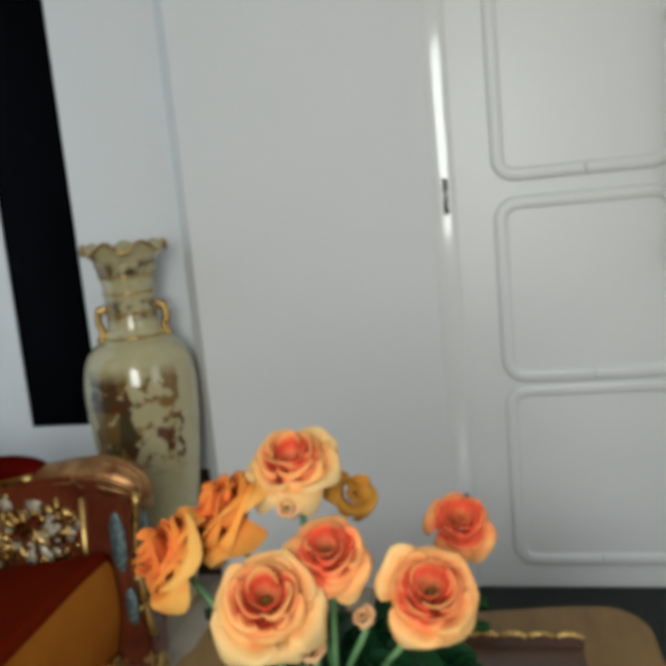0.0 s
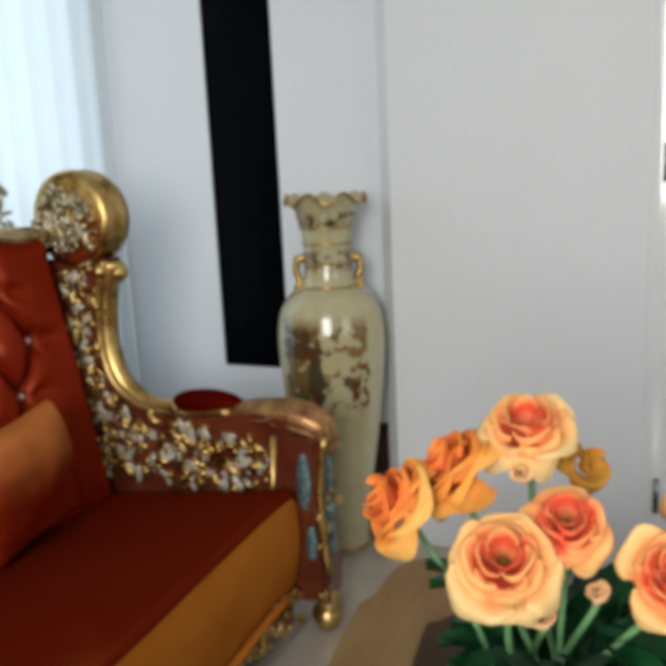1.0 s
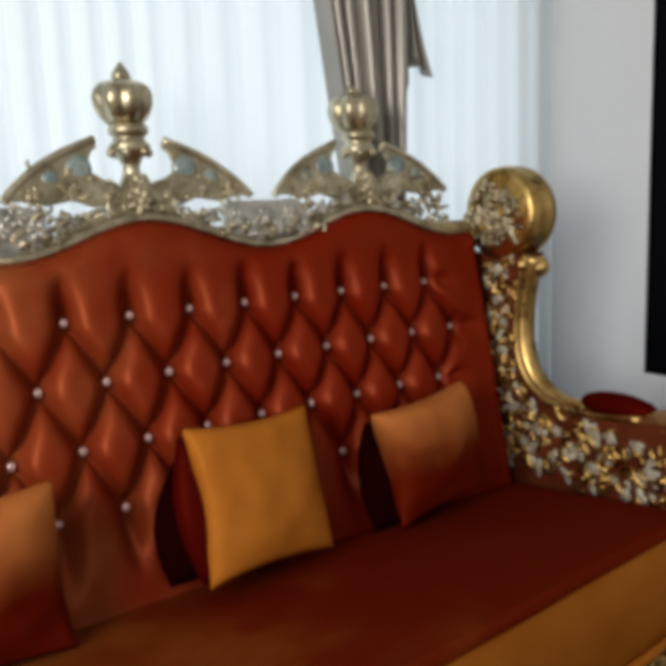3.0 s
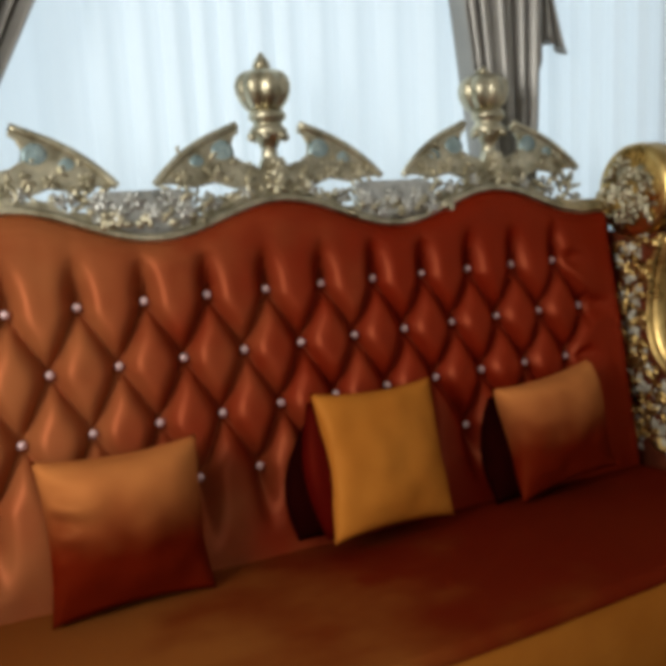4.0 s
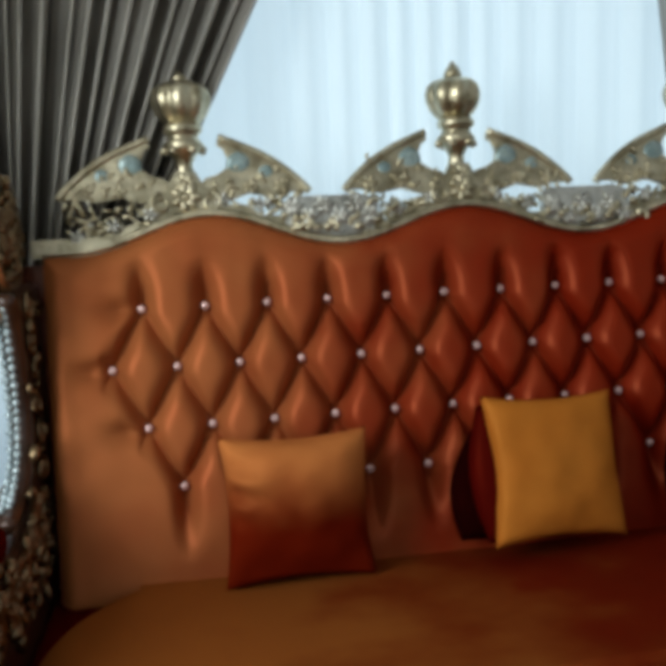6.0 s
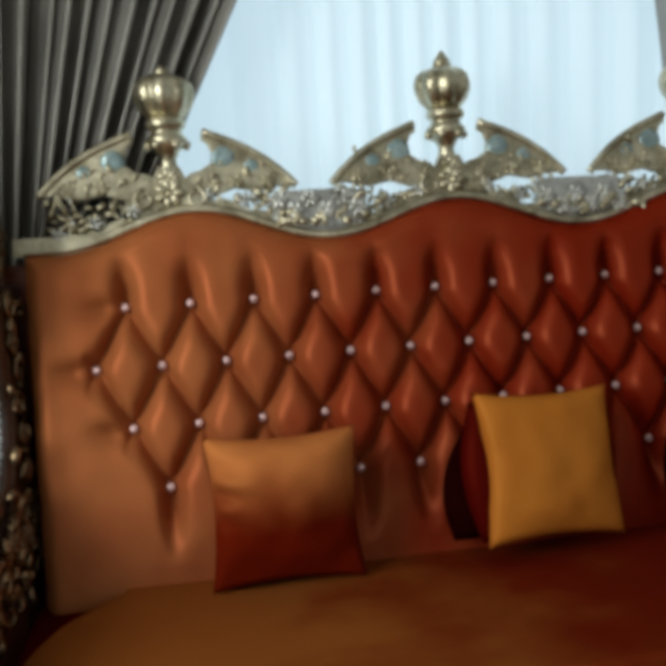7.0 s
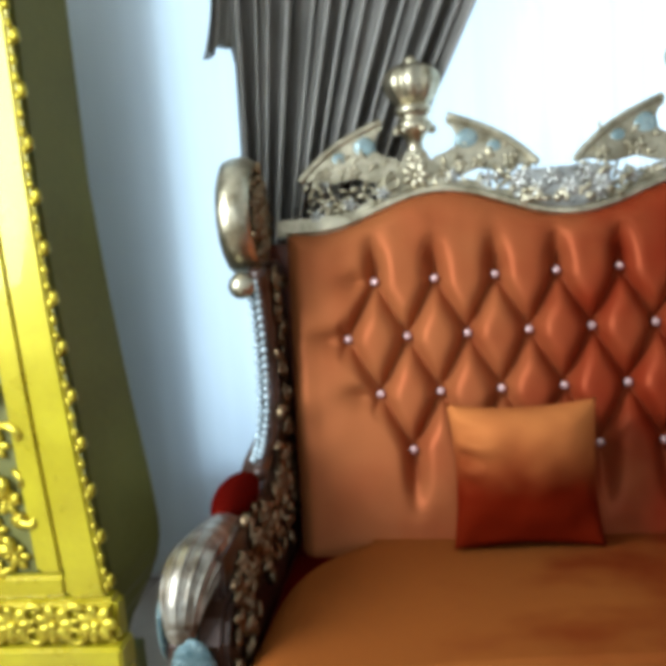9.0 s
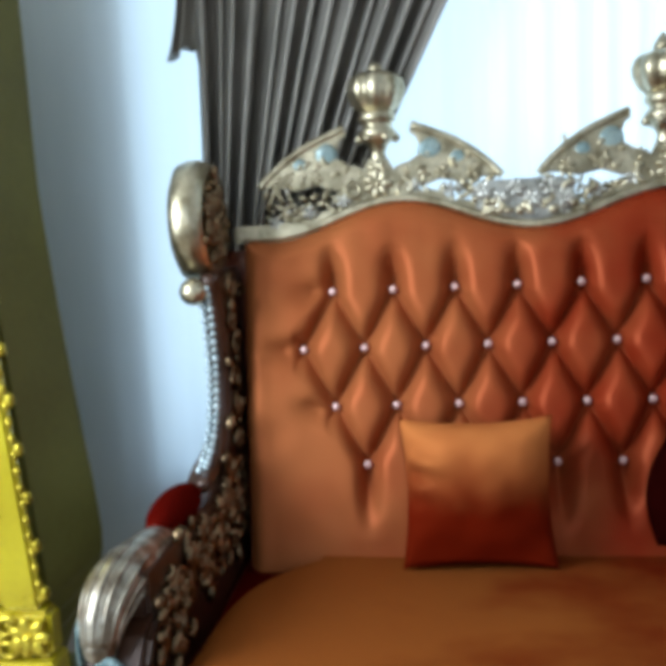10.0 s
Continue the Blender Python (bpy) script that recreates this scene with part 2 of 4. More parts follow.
    rng.inputs[3].default_value, rng.inputs[4].default_value = 0.94, 0.99
    l.new(wv.outputs[0], rng.inputs[0]), l.new(rng.outputs[0], c.inputs[0])
    l.new(tl.outputs[0], a.inputs[1]), l.new(df.outputs[0], a.inputs[2])
    l.new(tr.outputs[0], c.inputs[1]), l.new(a.outputs[0], c.inputs[2])
    l.new(c.outputs[0], n["Material Output"].inputs[0])
    return m


def vase_glaze():
    """Celadon-cream glaze with painted figures in brown and gold, more of them on the belly."""
    m, nt, b = material("vase_glaze")
    n, l = nt.nodes, nt.links
    tc = n.new("ShaderNodeTexCoord")
    vor, noi = n.new("ShaderNodeTexVoronoi"), n.new("ShaderNodeTexNoise")
    vor.inputs["Scale"].default_value, noi.inputs["Scale"].default_value = 13, 26
    noi.inputs["Detail"].default_value = 5
    l.new(tc.outputs["Object"], vor.inputs[0]), l.new(tc.outputs["Object"], noi.inputs[0])
    sep = n.new("ShaderNodeSeparateXYZ")
    l.new(tc.outputs["Object"], sep.inputs[0])
    band = n.new("ShaderNodeValToRGB")
    e = band.color_ramp.elements
    e[0].position, e[0].color = 0.40, (0, 0, 0, 1)
    e[1].position, e[1].color = 0.46, (1, 1, 1, 1)
    for p, v in ((0.66, 1), (0.70, 0), (0.80, 0), (0.82, 0.9), (0.855, 0.9), (0.87, 0), (0.915, 0), (0.93, 1), (0.955, 1), (0.97, 0)):
        x = e.new(p)
        x.color = (v, v, v, 1)
    sc = n.new("ShaderNodeMath")
    sc.operation = "DIVIDE"
    sc.inputs[1].default_value = 1.22
    l.new(sep.outputs[2], sc.inputs[0]), l.new(sc.outputs[0], band.inputs[0])
    dot = n.new("ShaderNodeVectorMath")
    dot.operation = "DOT_PRODUCT"
    dot.inputs[1].default_value = (0.47, -0.88, 0)
    l.new(tc.outputs["Object"], dot.inputs[0])
    side = n.new("ShaderNodeValToRGB")
    side.color_ramp.interpolation = "EASE"
    shift = n.new("ShaderNodeMath")
    shift.operation = "MULTIPLY_ADD"
    shift.inputs[1].default_value, shift.inputs[2].default_value = 2.5, 0.5
    l.new(dot.outputs["Value"], shift.inputs[0]), l.new(shift.outputs[0], side.inputs[0])
    e = side.color_ramp.elements
    e[0].position, e[0].color = 0.08, (0.15, 0.15, 0.15, 1)
    e[1].position, e[1].color = 0.13, (1, 1, 1, 1)
    for p, v in ((0.36, 1), (0.41, 0.5), (0.60, 0.45), (0.64, 0.8), (0.74, 0.8), (0.80, 0.0)):
        x = e.new(p)
        x.color = (v, v, v, 1)
    fig = n.new("ShaderNodeMapRange")
    fig.inputs[2].default_value = 0.62
    thr = n.new("ShaderNodeMath")
    thr.operation = "MULTIPLY_ADD"
    thr.inputs[1].default_value, thr.inputs[2].default_value = -0.33, 0.66
    l.new(side.outputs[0], thr.inputs[0]), l.new(thr.outputs[0], fig.inputs[1])
    far = n.new("ShaderNodeMath")
    far.operation = "ADD"
    far.inputs[1].default_value = 0.09
    l.new(thr.outputs[0], far.inputs[0]), l.new(far.outputs[0], fig.inputs[2])
    l.new(noi.outputs[0], fig.inputs[0])
    mul = n.new("ShaderNodeMath")
    mul.operation = "MULTIPLY"
    l.new(fig.outputs[0], mul.inputs[0]), l.new(band.outputs[0], mul.inputs[1])
    paint = n.new("ShaderNodeValToRGB")
    e = paint.color_ramp.elements
    e[0].position, e[0].color = 0.2, (0.12, 0.035, 0.010, 1)
    e[1].position, e[1].color = 0.75, (0.22, 0.12, 0.03, 1)
    x = e.new(0.5)
    x.color = (0.055, 0.05, 0.025, 1)
    l.new(vor.outputs["Color"], paint.inputs[0])
    glaze = n.new("ShaderNodeMix")
    glaze.data_type = "RGBA"
    glaze.inputs[6].default_value, glaze.inputs[7].default_value = (0.40, 0.34, 0.15, 1), (0.50, 0.46, 0.30, 1)
    l.new(noi.outputs[0], glaze.inputs[0])
    mix = n.new("ShaderNodeMix")
    mix.data_type = "RGBA"
    l.new(mul.outputs[0], mix.inputs[0]), l.new(glaze.outputs[2], mix.inputs[6]), l.new(paint.outputs[0], mix.inputs[7])
    l.new(mix.outputs[2], b.inputs["Base Color"])
    b.inputs["Roughness"].default_value, b.inputs["Coat Weight"].default_value = 0.14, 0.6
    return m


SHEER, GLAZE = sheer_cloth(), vase_glaze()


# ---- building blocks ----
CARVED = ("carving", "gilt_carving", "leaf_carving", "crest_carving", "crest_leaves", "beading", "edge_beading", "base_carving", "openwork", "rim", "shell_carving", "pedestal_carving")

def part(name, bm, mat, parent=None, label="", smooth=True):
    me = bpy.data.meshes.new(name)
    bm.normal_update()
    bm.to_mesh(me)
    bm.free()
    me.materials.append(mat)
    if smooth:
        me.polygons.foreach_set("use_smooth", [True] * len(me.polygons))
    ob = new(name, me)
    ob.parent = parent
    if label:
        ob["label"] = label
    if name in CARVED:
        ob["kind"] = "stuff"
    return ob


def empty(name, x=0, y=0, z=0):
    ob = new(name)
    ob.location = (x, y, z)
    return ob


def box(bm, x0, x1, y0, y1, z0, z1, bevel=0.0):
    g = bmesh.ops.create_cube(bm, size=1, matrix=Matrix.Translation(((x0 + x1) / 2, (y0 + y1) / 2, (z0 + z1) / 2)) @ Matrix.Diagonal((x1 - x0, y1 - y0, z1 - z0, 1)))
    if bevel:
        es = {e for v in g["verts"] for e in v.link_edges}
        bmesh.ops.bevel(bm, geom=list(es), offset=bevel, segments=2, affect="EDGES")


def boxes(*rows, bevel=0.0):
    bm = bmesh.new()
    for r in rows:
        box(bm, *r, bevel=bevel)
    return bm


def grid(bm, nu, nv, f, closed_u=False):
    """A sheet of quads from f(i / nu, j / nv)."""
    rows = [[bm.verts.new(f(i / nu, j / nv)) for i in range(nu if closed_u else nu + 1)] for j in range(nv + 1)]
    for j in range(nv):
        for i in range(nu):
            k = (i + 1) % nu if closed_u else i + 1
            bm.faces.new((rows[j][i], rows[j][k], rows[j + 1][k], rows[j + 1][i]))
    return rows


def lathe(bm, profile, at=(0, 0, 0), n=32, lobes=0, amount=0.0, turn=None):
    """A turned body from (radius, height) pairs; lobes flute it."""
    m = turn or Matrix.Identity(3)
    rings = []
    for r, z in profile:
        ring = []
        for i in range(n):
            a = 2 * math.pi * i / n
            q = r * (1 + amount * abs(math.cos(a * lobes / 2))) if lobes else r
            ring.append(bm.verts.new(Vector(at) + m @ Vector((q * math.cos(a), q * math.sin(a), z))))
        rings.append(ring)
    for a, b in zip(rings, rings[1:]):
        for i in range(n):
            bm.faces.new((a[i], a[(i + 1) % n], b[(i + 1) % n], b[i]))
    bm.faces.new(rings[0][::-1]), bm.faces.new(rings[-1])


def smooth_line(pts, per=6):
    """A Catmull-Rom line through points."""
    p = [Vector(q) for q in pts]
    p = [2 * p[0] - p[1]] + p + [2 * p[-1] - p[-2]]
    out = []
    for i in range(1, len(p) - 2):
        a, b, c, d = p[i - 1:i + 3]
        for k in range(per):
            t = k / per
            out.append(0.5 * (2 * b + (c - a) * t + (2 * a - 5 * b + 4 * c - d) * t * t + (3 * b - a - 3 * c + d) * t ** 3))
    return out + [p[-2]]


def tube(bm, pts, radius, n=8, flat=1.0, side=(0, 1, 0)):
    """A rod along points; radius is a number or a function of 0..1. flat squeezes it along side."""
    pts = [Vector(p) for p in pts]
    side = Vector(side)
    rings = []
    for i, p in enumerate(pts):
        d = (pts[min(i + 1, len(pts) - 1)] - pts[max(i - 1, 0)]).normalized()
        u = d.cross(side)
        u = (u if u.length > 1e-3 else d.cross(Vector((0.3, 0.2, 1)))).normalized()
        w = d.cross(u)
        r = radius(i / (len(pts) - 1)) if callable(radius) else radius
        rings.append([bm.verts.new(p + r * (math.cos(2 * math.pi * k / n) * u + flat * math.sin(2 * math.pi * k / n) * w)) for k in range(n)])
    for a, b in zip(rings, rings[1:]):
        for k in range(n):
            bm.faces.new((a[k], a[(k + 1) % n], b[(k + 1) % n], b[k]))
    bm.faces.new(rings[0][::-1]), bm.faces.new(rings[-1])


def plate(bm, outline, depth, to_world, bevel=0.0):
    """A solid of the given depth from a flat outline; to_world(u, v, w) lays it out, w from 0 to depth."""
    a = [bm.verts.new(to_world(u, v, 0)) for u, v in outline]
    b = [bm.verts.new(to_world(u, v, depth)) for u, v in outline]
    n = len(outline)
    f0, f1 = bm.faces.new(a), bm.faces.new(b[::-1])
    for i in range(n):
        bm.faces.new((a[(i + 1) % n], a[i], b[i], b[(i + 1) % n]))
    bmesh.ops.recalc_face_normals(bm, faces=bm.faces[:])
    if bevel:
        es = [e for f in (f0, f1) for e in f.edges]
        bmesh.ops.bevel(bm, geom=es, offset=bevel, segments=2, affect="EDGES")


def blob(bm, at, r, squash=(1, 1, 1), turn=None, sub=1):
    m = Matrix.Translation(at) @ (turn or Matrix.Identity(4)) @ Matrix.Diagonal((r * squash[0], r * squash[1], r * squash[2], 1))
    bmesh.ops.create_icosphere(bm, subdivisions=sub, radius=1, matrix=m)


def leaf_curl(bm, at, size, ang, to_world, rnd):
    """One carved acanthus curl: a tapering ridge that winds into a small volute."""
    u0, v0 = at
    pts, wind = [], rnd.choice((-1, 1))
    for k in range(9):
        t = k / 8
        a = ang + wind * (0.3 + 3.6 * t * t)
        r = size * (1 - 0.75 * t)
        u0 += math.cos(a) * r * 0.22
        v0 += math.sin(a) * r * 0.22
        pts.append(to_world(u0, v0, size * (0.04 + 0.12 * math.sin(math.pi * t))))
    tube(bm, pts, lambda t: size * (0.05 + 0.13 * math.sin(math.pi * min(1, t * 0.8 + 0.15))), n=6)


def carve(bm, spots, to_world, seed, size=(0.02, 0.045), beads=0.35):
    rnd = random.Random(seed)
    for u, v in spots:
        s = rnd.uniform(*size)
        if rnd.random() < beads:
            blob(bm, to_world(u, v, s * 0.05), s * 0.30, (rnd.uniform(0.7, 1.2), 0.7, rnd.uniform(0.7, 1.2)))
        else:
            leaf_curl(bm, (u, v), s, rnd.uniform(0, 6.28), to_world, rnd)


def flower(bm, at, r, to_world, petals=6, flat="X"):
    """A carved rosette: petals round a button, lying on a face."""
    u0, v0 = at
    for k in range(petals):
        a = 2 * math.pi * k / petals
        turn = Matrix.Rotation(a, 4, "X") if flat == "X" else Matrix.Rotation(-a, 4, "Y")
        blob(bm, to_world(u0 + 0.6 * r * math.cos(a), v0 + 0.6 * r * math.sin(a), 0.004), r, (0.22, 0.5, 0.32) if flat == "X" else (0.5, 0.22, 0.32), turn, sub=2)
    blob(bm, to_world(u0, v0, 0.008), r * 0.28, sub=2)


def volute(bm, at, r, to_world, start, wind=1, turns=1.4, thick=0.16):
    """A carved spiral that winds in towards its middle."""
    pts = []
    for k in range(22):
        t = k / 21
        a, q = start + wind * 2 * math.pi * turns * t, r * (1 - 0.62 * t)
        pts.append(to_world(at[0] + q * math.cos(a), at[1] + q * math.sin(a), 0.004 + 0.004 * t))
    tube(bm, pts, lambda t: r * thick * (1 - 0.5 * t), n=6)


def inside(poly, u, v):
    c = False
    for (a, b), (p, q) in zip(poly, poly[1:] + poly[:1]):
        if (b > v) != (q > v) and u < (p - a) * (v - b) / (q - b) + a:
            c = not c
    return c


def scatter(poly, count, seed, gap):
    rnd = random.Random(seed)
    us, vs = [p[0] for p in poly], [p[1] for p in poly]
    out = []
    for _ in range(count * 40):
        u, v = rnd.uniform(min(us), max(us)), rnd.uniform(min(vs), max(vs))
        if inside(poly, u, v) and all((u - a) ** 2 + (v - b) ** 2 > gap * gap for a, b in out):
            out.append((u, v))
            if len(out) == count:
                break
    return out


# ---- the room ----
def structure(name, bm, mat, label, smooth=False):
    return tagged(part(name, bm, mat, smooth=smooth), label, name.split("_")[0], kind="structure")


WX, DX, NY = 1.85, 1.74, 0.42          # window-strip wall, door wall, wall behind the sofa
structure("wall_north", boxes((-2.82, -1.46, NY, NY + 0.15, 0, 2.9), (1.74, WX + 0.15, NY, NY + 0.15, 0, 2.9), (-1.46, 1.74, NY, NY + 0.15, 0, 0.42),
                              (-1.46, 1.74, NY, NY + 0.15, 2.45, 2.9)), PAINT, "white painted wall with a curtained window opening")
structure("wall_east", boxes((WX, WX + 0.15, -0.087, NY, 0, 2.9), (WX, WX + 0.15, -0.79, -0.375, 0, 2.9), (WX, WX + 0.15, -0.375, -0.087, 0, 0.58),
                             (WX, WX + 0.15, -0.375, -0.087, 2.5, 2.9)), PAINT, "white painted wall with a narrow tall dark window")
bm = boxes((DX, WX + 0.15, -1.64, -0.79, 0, 2.9), (DX, WX + 0.15, -4.4, -2.46, 0, 2.9), (DX, WX + 0.15, -2.46, -1.64, 2.08, 2.9))
# added chamfer makes the dark band of shade along this corner
bmesh.ops.bevel(bm, geom=[e for e in bm.edges if abs(e.verts[0].co.z - e.verts[1].co.z) > 1 and e.verts[0].co.x < DX + 0.01 and e.verts[0].co.y > -0.9], offset=0.052, segments=1, affect="EDGES")
structure("wall_door", bm, PAINT, "white painted wall stepping forward beside the door")
# closing wall out of view; its opening is added for the fill lamp
structure("wall_south", boxes((-2.82, -1.8, -4.55, -4.4, 0, 2.9), (0.0, WX + 0.15, -4.55, -4.4, 0, 2.9), (-1.8, 0, -4.55, -4.4, 0, 0.7), (-1.8, 0, -4.55, -4.4, 2.5, 2.9)),
          PAINT, "unseen white wall behind the camera, its opening added for the fill lamp")
structure("wall_west", boxes((-2.82, -2.67, -4.4, -2.4, 0, 2.9), (-2.82, -2.67, -1.1, NY, 0, 2.9), (-2.82, -2.67, -2.4, -1.1, 0, 0.85), (-2.82, -2.67, -2.4, -1.1, 2.62, 2.9)),
          PAINT, "white painted wall with a tall window opening")
structure("ceiling", boxes((-2.82, WX + 0.15, -4.55, NY + 0.15, 2.9, 3.0)), CEILING, "plain white painted ceiling")
floor = structure("floor", boxes((-2.82, WX + 0.15, -4.55, NY + 0.15, -0.12, -0.006)), GROUT, "polished beige tiled floor with narrow grout joints")
# tall dark board stands in for the shaded sliver low behind the vase
baseboard = structure("baseboard", boxes((WX - 0.018, WX, -0.80, NY, 0, 0.40), bevel=0.004), DARK_WOOD, "dark brown board standing in for shade low behind the vase")

# narrow dark window in the side wall
win = tagged(empty("window_1", WX, -0.213, 0.58), "narrow tall black window in a white frame", "window", kind="structure")


def under(ob, parent):
    ob.parent = parent
    ob.matrix_parent_inverse = Matrix.Translation(-parent.location)
    return ob


under(part("pane", boxes((WX + 0.012, WX + 0.022, -0.380, -0.08, 0.575, 2.51)), BLACK_GLASS, smooth=False), win)
under(part("window_frame", boxes((WX + 0.006, WX + 0.03, -0.097, -0.087, 0.58, 2.5), (WX + 0.006, WX + 0.03, -0.375, -0.365, 0.58, 2.5), (WX + 0.006, WX + 0.03, -0.365, -0.097, 0.58, 0.592), bevel=0.002), BLACK_GLASS), win)


# panelled door
def rounded(u0, u1, v0, v1, r, n=6):
    out = []
    for cu, cv, a0 in ((u1 - r, v1 - r, 0), (u0 + r, v1 - r, 90), (u0 + r, v0 + r, 180), (u1 - r, v0 + r, 270)):
        out += [(cu + r * math.cos(radians(a0 + 90 * k / n)), cv + r * math.sin(radians(a0 + 90 * k / n))) for k in range(n + 1)]
    return out


door = tagged(empty("door_1", DX, -2.06, 0), "closed white panelled door with rounded mouldings", "door", kind="structure")
under(part("leaf", boxes((DX + 0.006, DX + 0.045, -2.45, -1.70, 0.004, 2.07), bevel=0.006), PAINT_GLOSS, smooth=False), door)
for z0, z1 in ((0.105, 0.665), (0.712, 1.245), (1.330, 1.93)):
    ring = rounded(-2.33, -1.84, z0, z1, 0.05)
    loop = [(-2.09, z0), (-2.08, z0)] + ring[21:] + ring[:21] + [(-2.10, z0), (-2.09, z0)]
    bm = bmesh.new()
    plate(bm, ring, 0.010, lambda u, v, w: (DX + 0.010 - w, u, v), 0.002)
    under(part("panel", bm, PAINT_GLOSS, smooth=False), door)
    bm = bmesh.new()
    tube(bm, [(DX + 0.001, u, v) for u, v in loop], 0.021, n=14, flat=0.42, side=(1, 0, 0))
    under(part("moulding", bm, PAINT_GLOSS), door)
bm = bmesh.new()
tube(bm, [(DX + 0.002, -1.672, z) for z in (0.0, 0.01, 0.7, 1.4, 2.06, 2.07)], 0.038, n=64, flat=0.17, side=(1, 0, 0))
under(part("casing", bm, PAINT_BEAD, label="glossy rounded door casing"), door)
for z in (0.28, 1.283, 1.95):
    bm = bmesh.new()
    tube(bm, [(DX - 0.010, -1.680, z - 0.055), (DX - 0.010, -1.680, z + 0.055)], 0.009, n=10)
    under(part("hinge", bm, STEEL), door)
bm = bmesh.new()
tube(bm, [(DX - 0.055, -2.352, 1.03), (DX - 0.055, -2.352, 1.76)], 0.013, n=12)
for z in (1.06, 1.235, 1.72):
    tube(bm, [(DX + 0.004, -2.345, z), (DX - 0.055, -2.345, z)], 0.012, n=10, side=(0, 0, 1))
    blob(bm, (DX - 0.055, -2.340, z), 0.026, (1, 1, 1.1), sub=2)
under(part("door_handle", bm, BRONZE, label="long bronze pull handle with round mounts"), door)

doormat = tagged(part("doormat", boxes((1.02, 1.738, -2.75, -1.45, 0.0, 0.012), bevel=0.004), MAT_DARK, smooth=False), "dark green-black woven mat on the floor by the door", "doormat")


# ---- curtains ----
def fade(t):
    t = min(1, max(0, t))
    return t * t * (3 - 2 * t)


def hang(name, label, x_top, x_bottom, z_top, z_bottom, y, folds, depth, mat, seed, steps=360, rows=36, bend=1.0, category="curtain", deep=False):
    """A pleated cloth between two widths; its folds wander a little."""
    rnd = random.Random(seed)
    ph = [rnd.uniform(0, 6.28) for _ in range(4)]

    def f(u, v):
        k = v ** bend
        x0, x1 = (x_top[i] * (1 - k) + x_bottom[i] * k for i in (0, 1))
        w = u + 0.010 * math.sin(7 * u * math.pi + ph[0]) + 0.006 * math.sin(17 * u + ph[1])
        a = 2 * math.pi * folds * w
        ridge = 1 - 2 * abs(math.cos(a / 2)) ** 0.6 if deep else math.sin(a)
        s = ridge + (0.25 if deep else 0.35) * math.sin(2 * a + ph[2]) + 0.4 * math.sin(0.37 * a + ph[3])
        return (x0 + (x1 - x0) * u + 0.3 * depth * math.cos(a), y + depth * s * (0.06 if not deep and x0 + (x1 - x0) * u < -1.2 else 1) * (0.75 + 0.25 * math.sin(3 * v + ph[1])), z_top + (z_bottom - z_top) * v)
    bm = bmesh.new()
    grid(bm, steps, rows, f)
    ob = part(name, bm, mat)
    so = ob.modifiers.new("thickness", "SOLIDIFY")
    so.thickness = 0.003
    return tagged(ob, label, category)


sheer = hang("sheer_curtain", "white translucent sheer curtain glowing with daylight", (-2.0, 1.84), (-2.0, 1.84), 2.57, 0.05, 0.355, 36, 0.019, SHEER, 3, 720, 8)
sheer.modifiers.clear()
hang("drape", "taupe grey satin drape gathered in narrow folds", (-1.20, -0.13), (-1.235, -0.92), 2.55, 1.02, 0.255, 13, 0.054, DRAPE, 5, 520, bend=1.0, deep=True)
hang("drape", "taupe grey satin drape hanging beside the window", (0.56, 0.98), (0.80, 0.935), 2.55, 1.02, 0.262, 6, 0.042, DRAPE, 8, deep=True)
for s, x in ((-1, -1.195), (1, 0.985)):
    bm = bmesh.new()
    grid(bm, 40, 28, lambda u, v: (x + s * u * (0.05 + 0.075 * v ** 5) + 0.006 * math.sin(v * 9 + u * 5), 0.262 + 0.016 * math.sin(u * 15 + v * 2),
                                   2.6 + (1.60 + 0.085 * fade((u - 0.12) / 0.2) - 0.03 * fade((u - 0.6) / 0.4) - 2.6) * v))
    ob = tagged(part("curtain_tail", bm, DRAPE), "grey satin swag tail with a pointed end", "curtain")
    ob.modifiers.new("thickness", "SOLIDIFY").thickness = 0.003
rod = empty("curtain_rod", 0, 0.31, 2.58)
tagged(rod, "dark metal curtain rod above the window", "curtain rod")
bm = bmesh.new()
tube(bm, [(-1.5, 0, 0), (1.5, 0, 0)], 0.014, side=(0, 0, 1))
part("rod", bm, STEEL, rod)
for x in (-1.5, 1.5):
    bm = bmesh.new()
    blob(bm, (x, 0, 0), 0.03, sub=2)
    part("finial", bm, STEEL, rod)
    bm = bmesh.new()
    tube(bm, [(x * 0.93, 0, 0), (x * 0.93, 0.11, 0)], 0.008)
    part("bracket", bm, STEEL, rod)

# ---- sofa ----
D, ROW, ZC = 0.155, 0.144, 0.862       # button spacing, row spacing, height of the second row
sofa = tagged(empty("sofa", 0, 0, 0), "rust-red tufted velvet sofa with gilded carved frame and crowns", "sofa")


def back_y(z):
    return 0.21 * (z - 0.86)


def back_top(x):
    x = min(abs(x), 1.0)
    return 1.187 + 0.041 * math.cos(2 * math.pi * x / 0.67)


def back_face(u, v):
    x = -1.085 + 2.17 * u
    z = 0.33 + (back_top(x) - 0.33) * v
    p, q = x / D, (z - ZC) / ROW
    edge = min((1.085 - abs(x)) / 0.07, (back_top(x) - z) / 0.055, 1)
    k = min(1, max(-2, q))
    a, b = abs(math.sin(math.pi * (p - k / 2))), abs(math.sin(math.pi * (p + k / 2)))
    pad = (1 - (1 - a) ** 2.1) * (1 - (1 - b) ** 2.1)
    puff = pad + (1 - pad) * 0.26 * max(a, b)   # the folds lie less deep half-way between two buttons
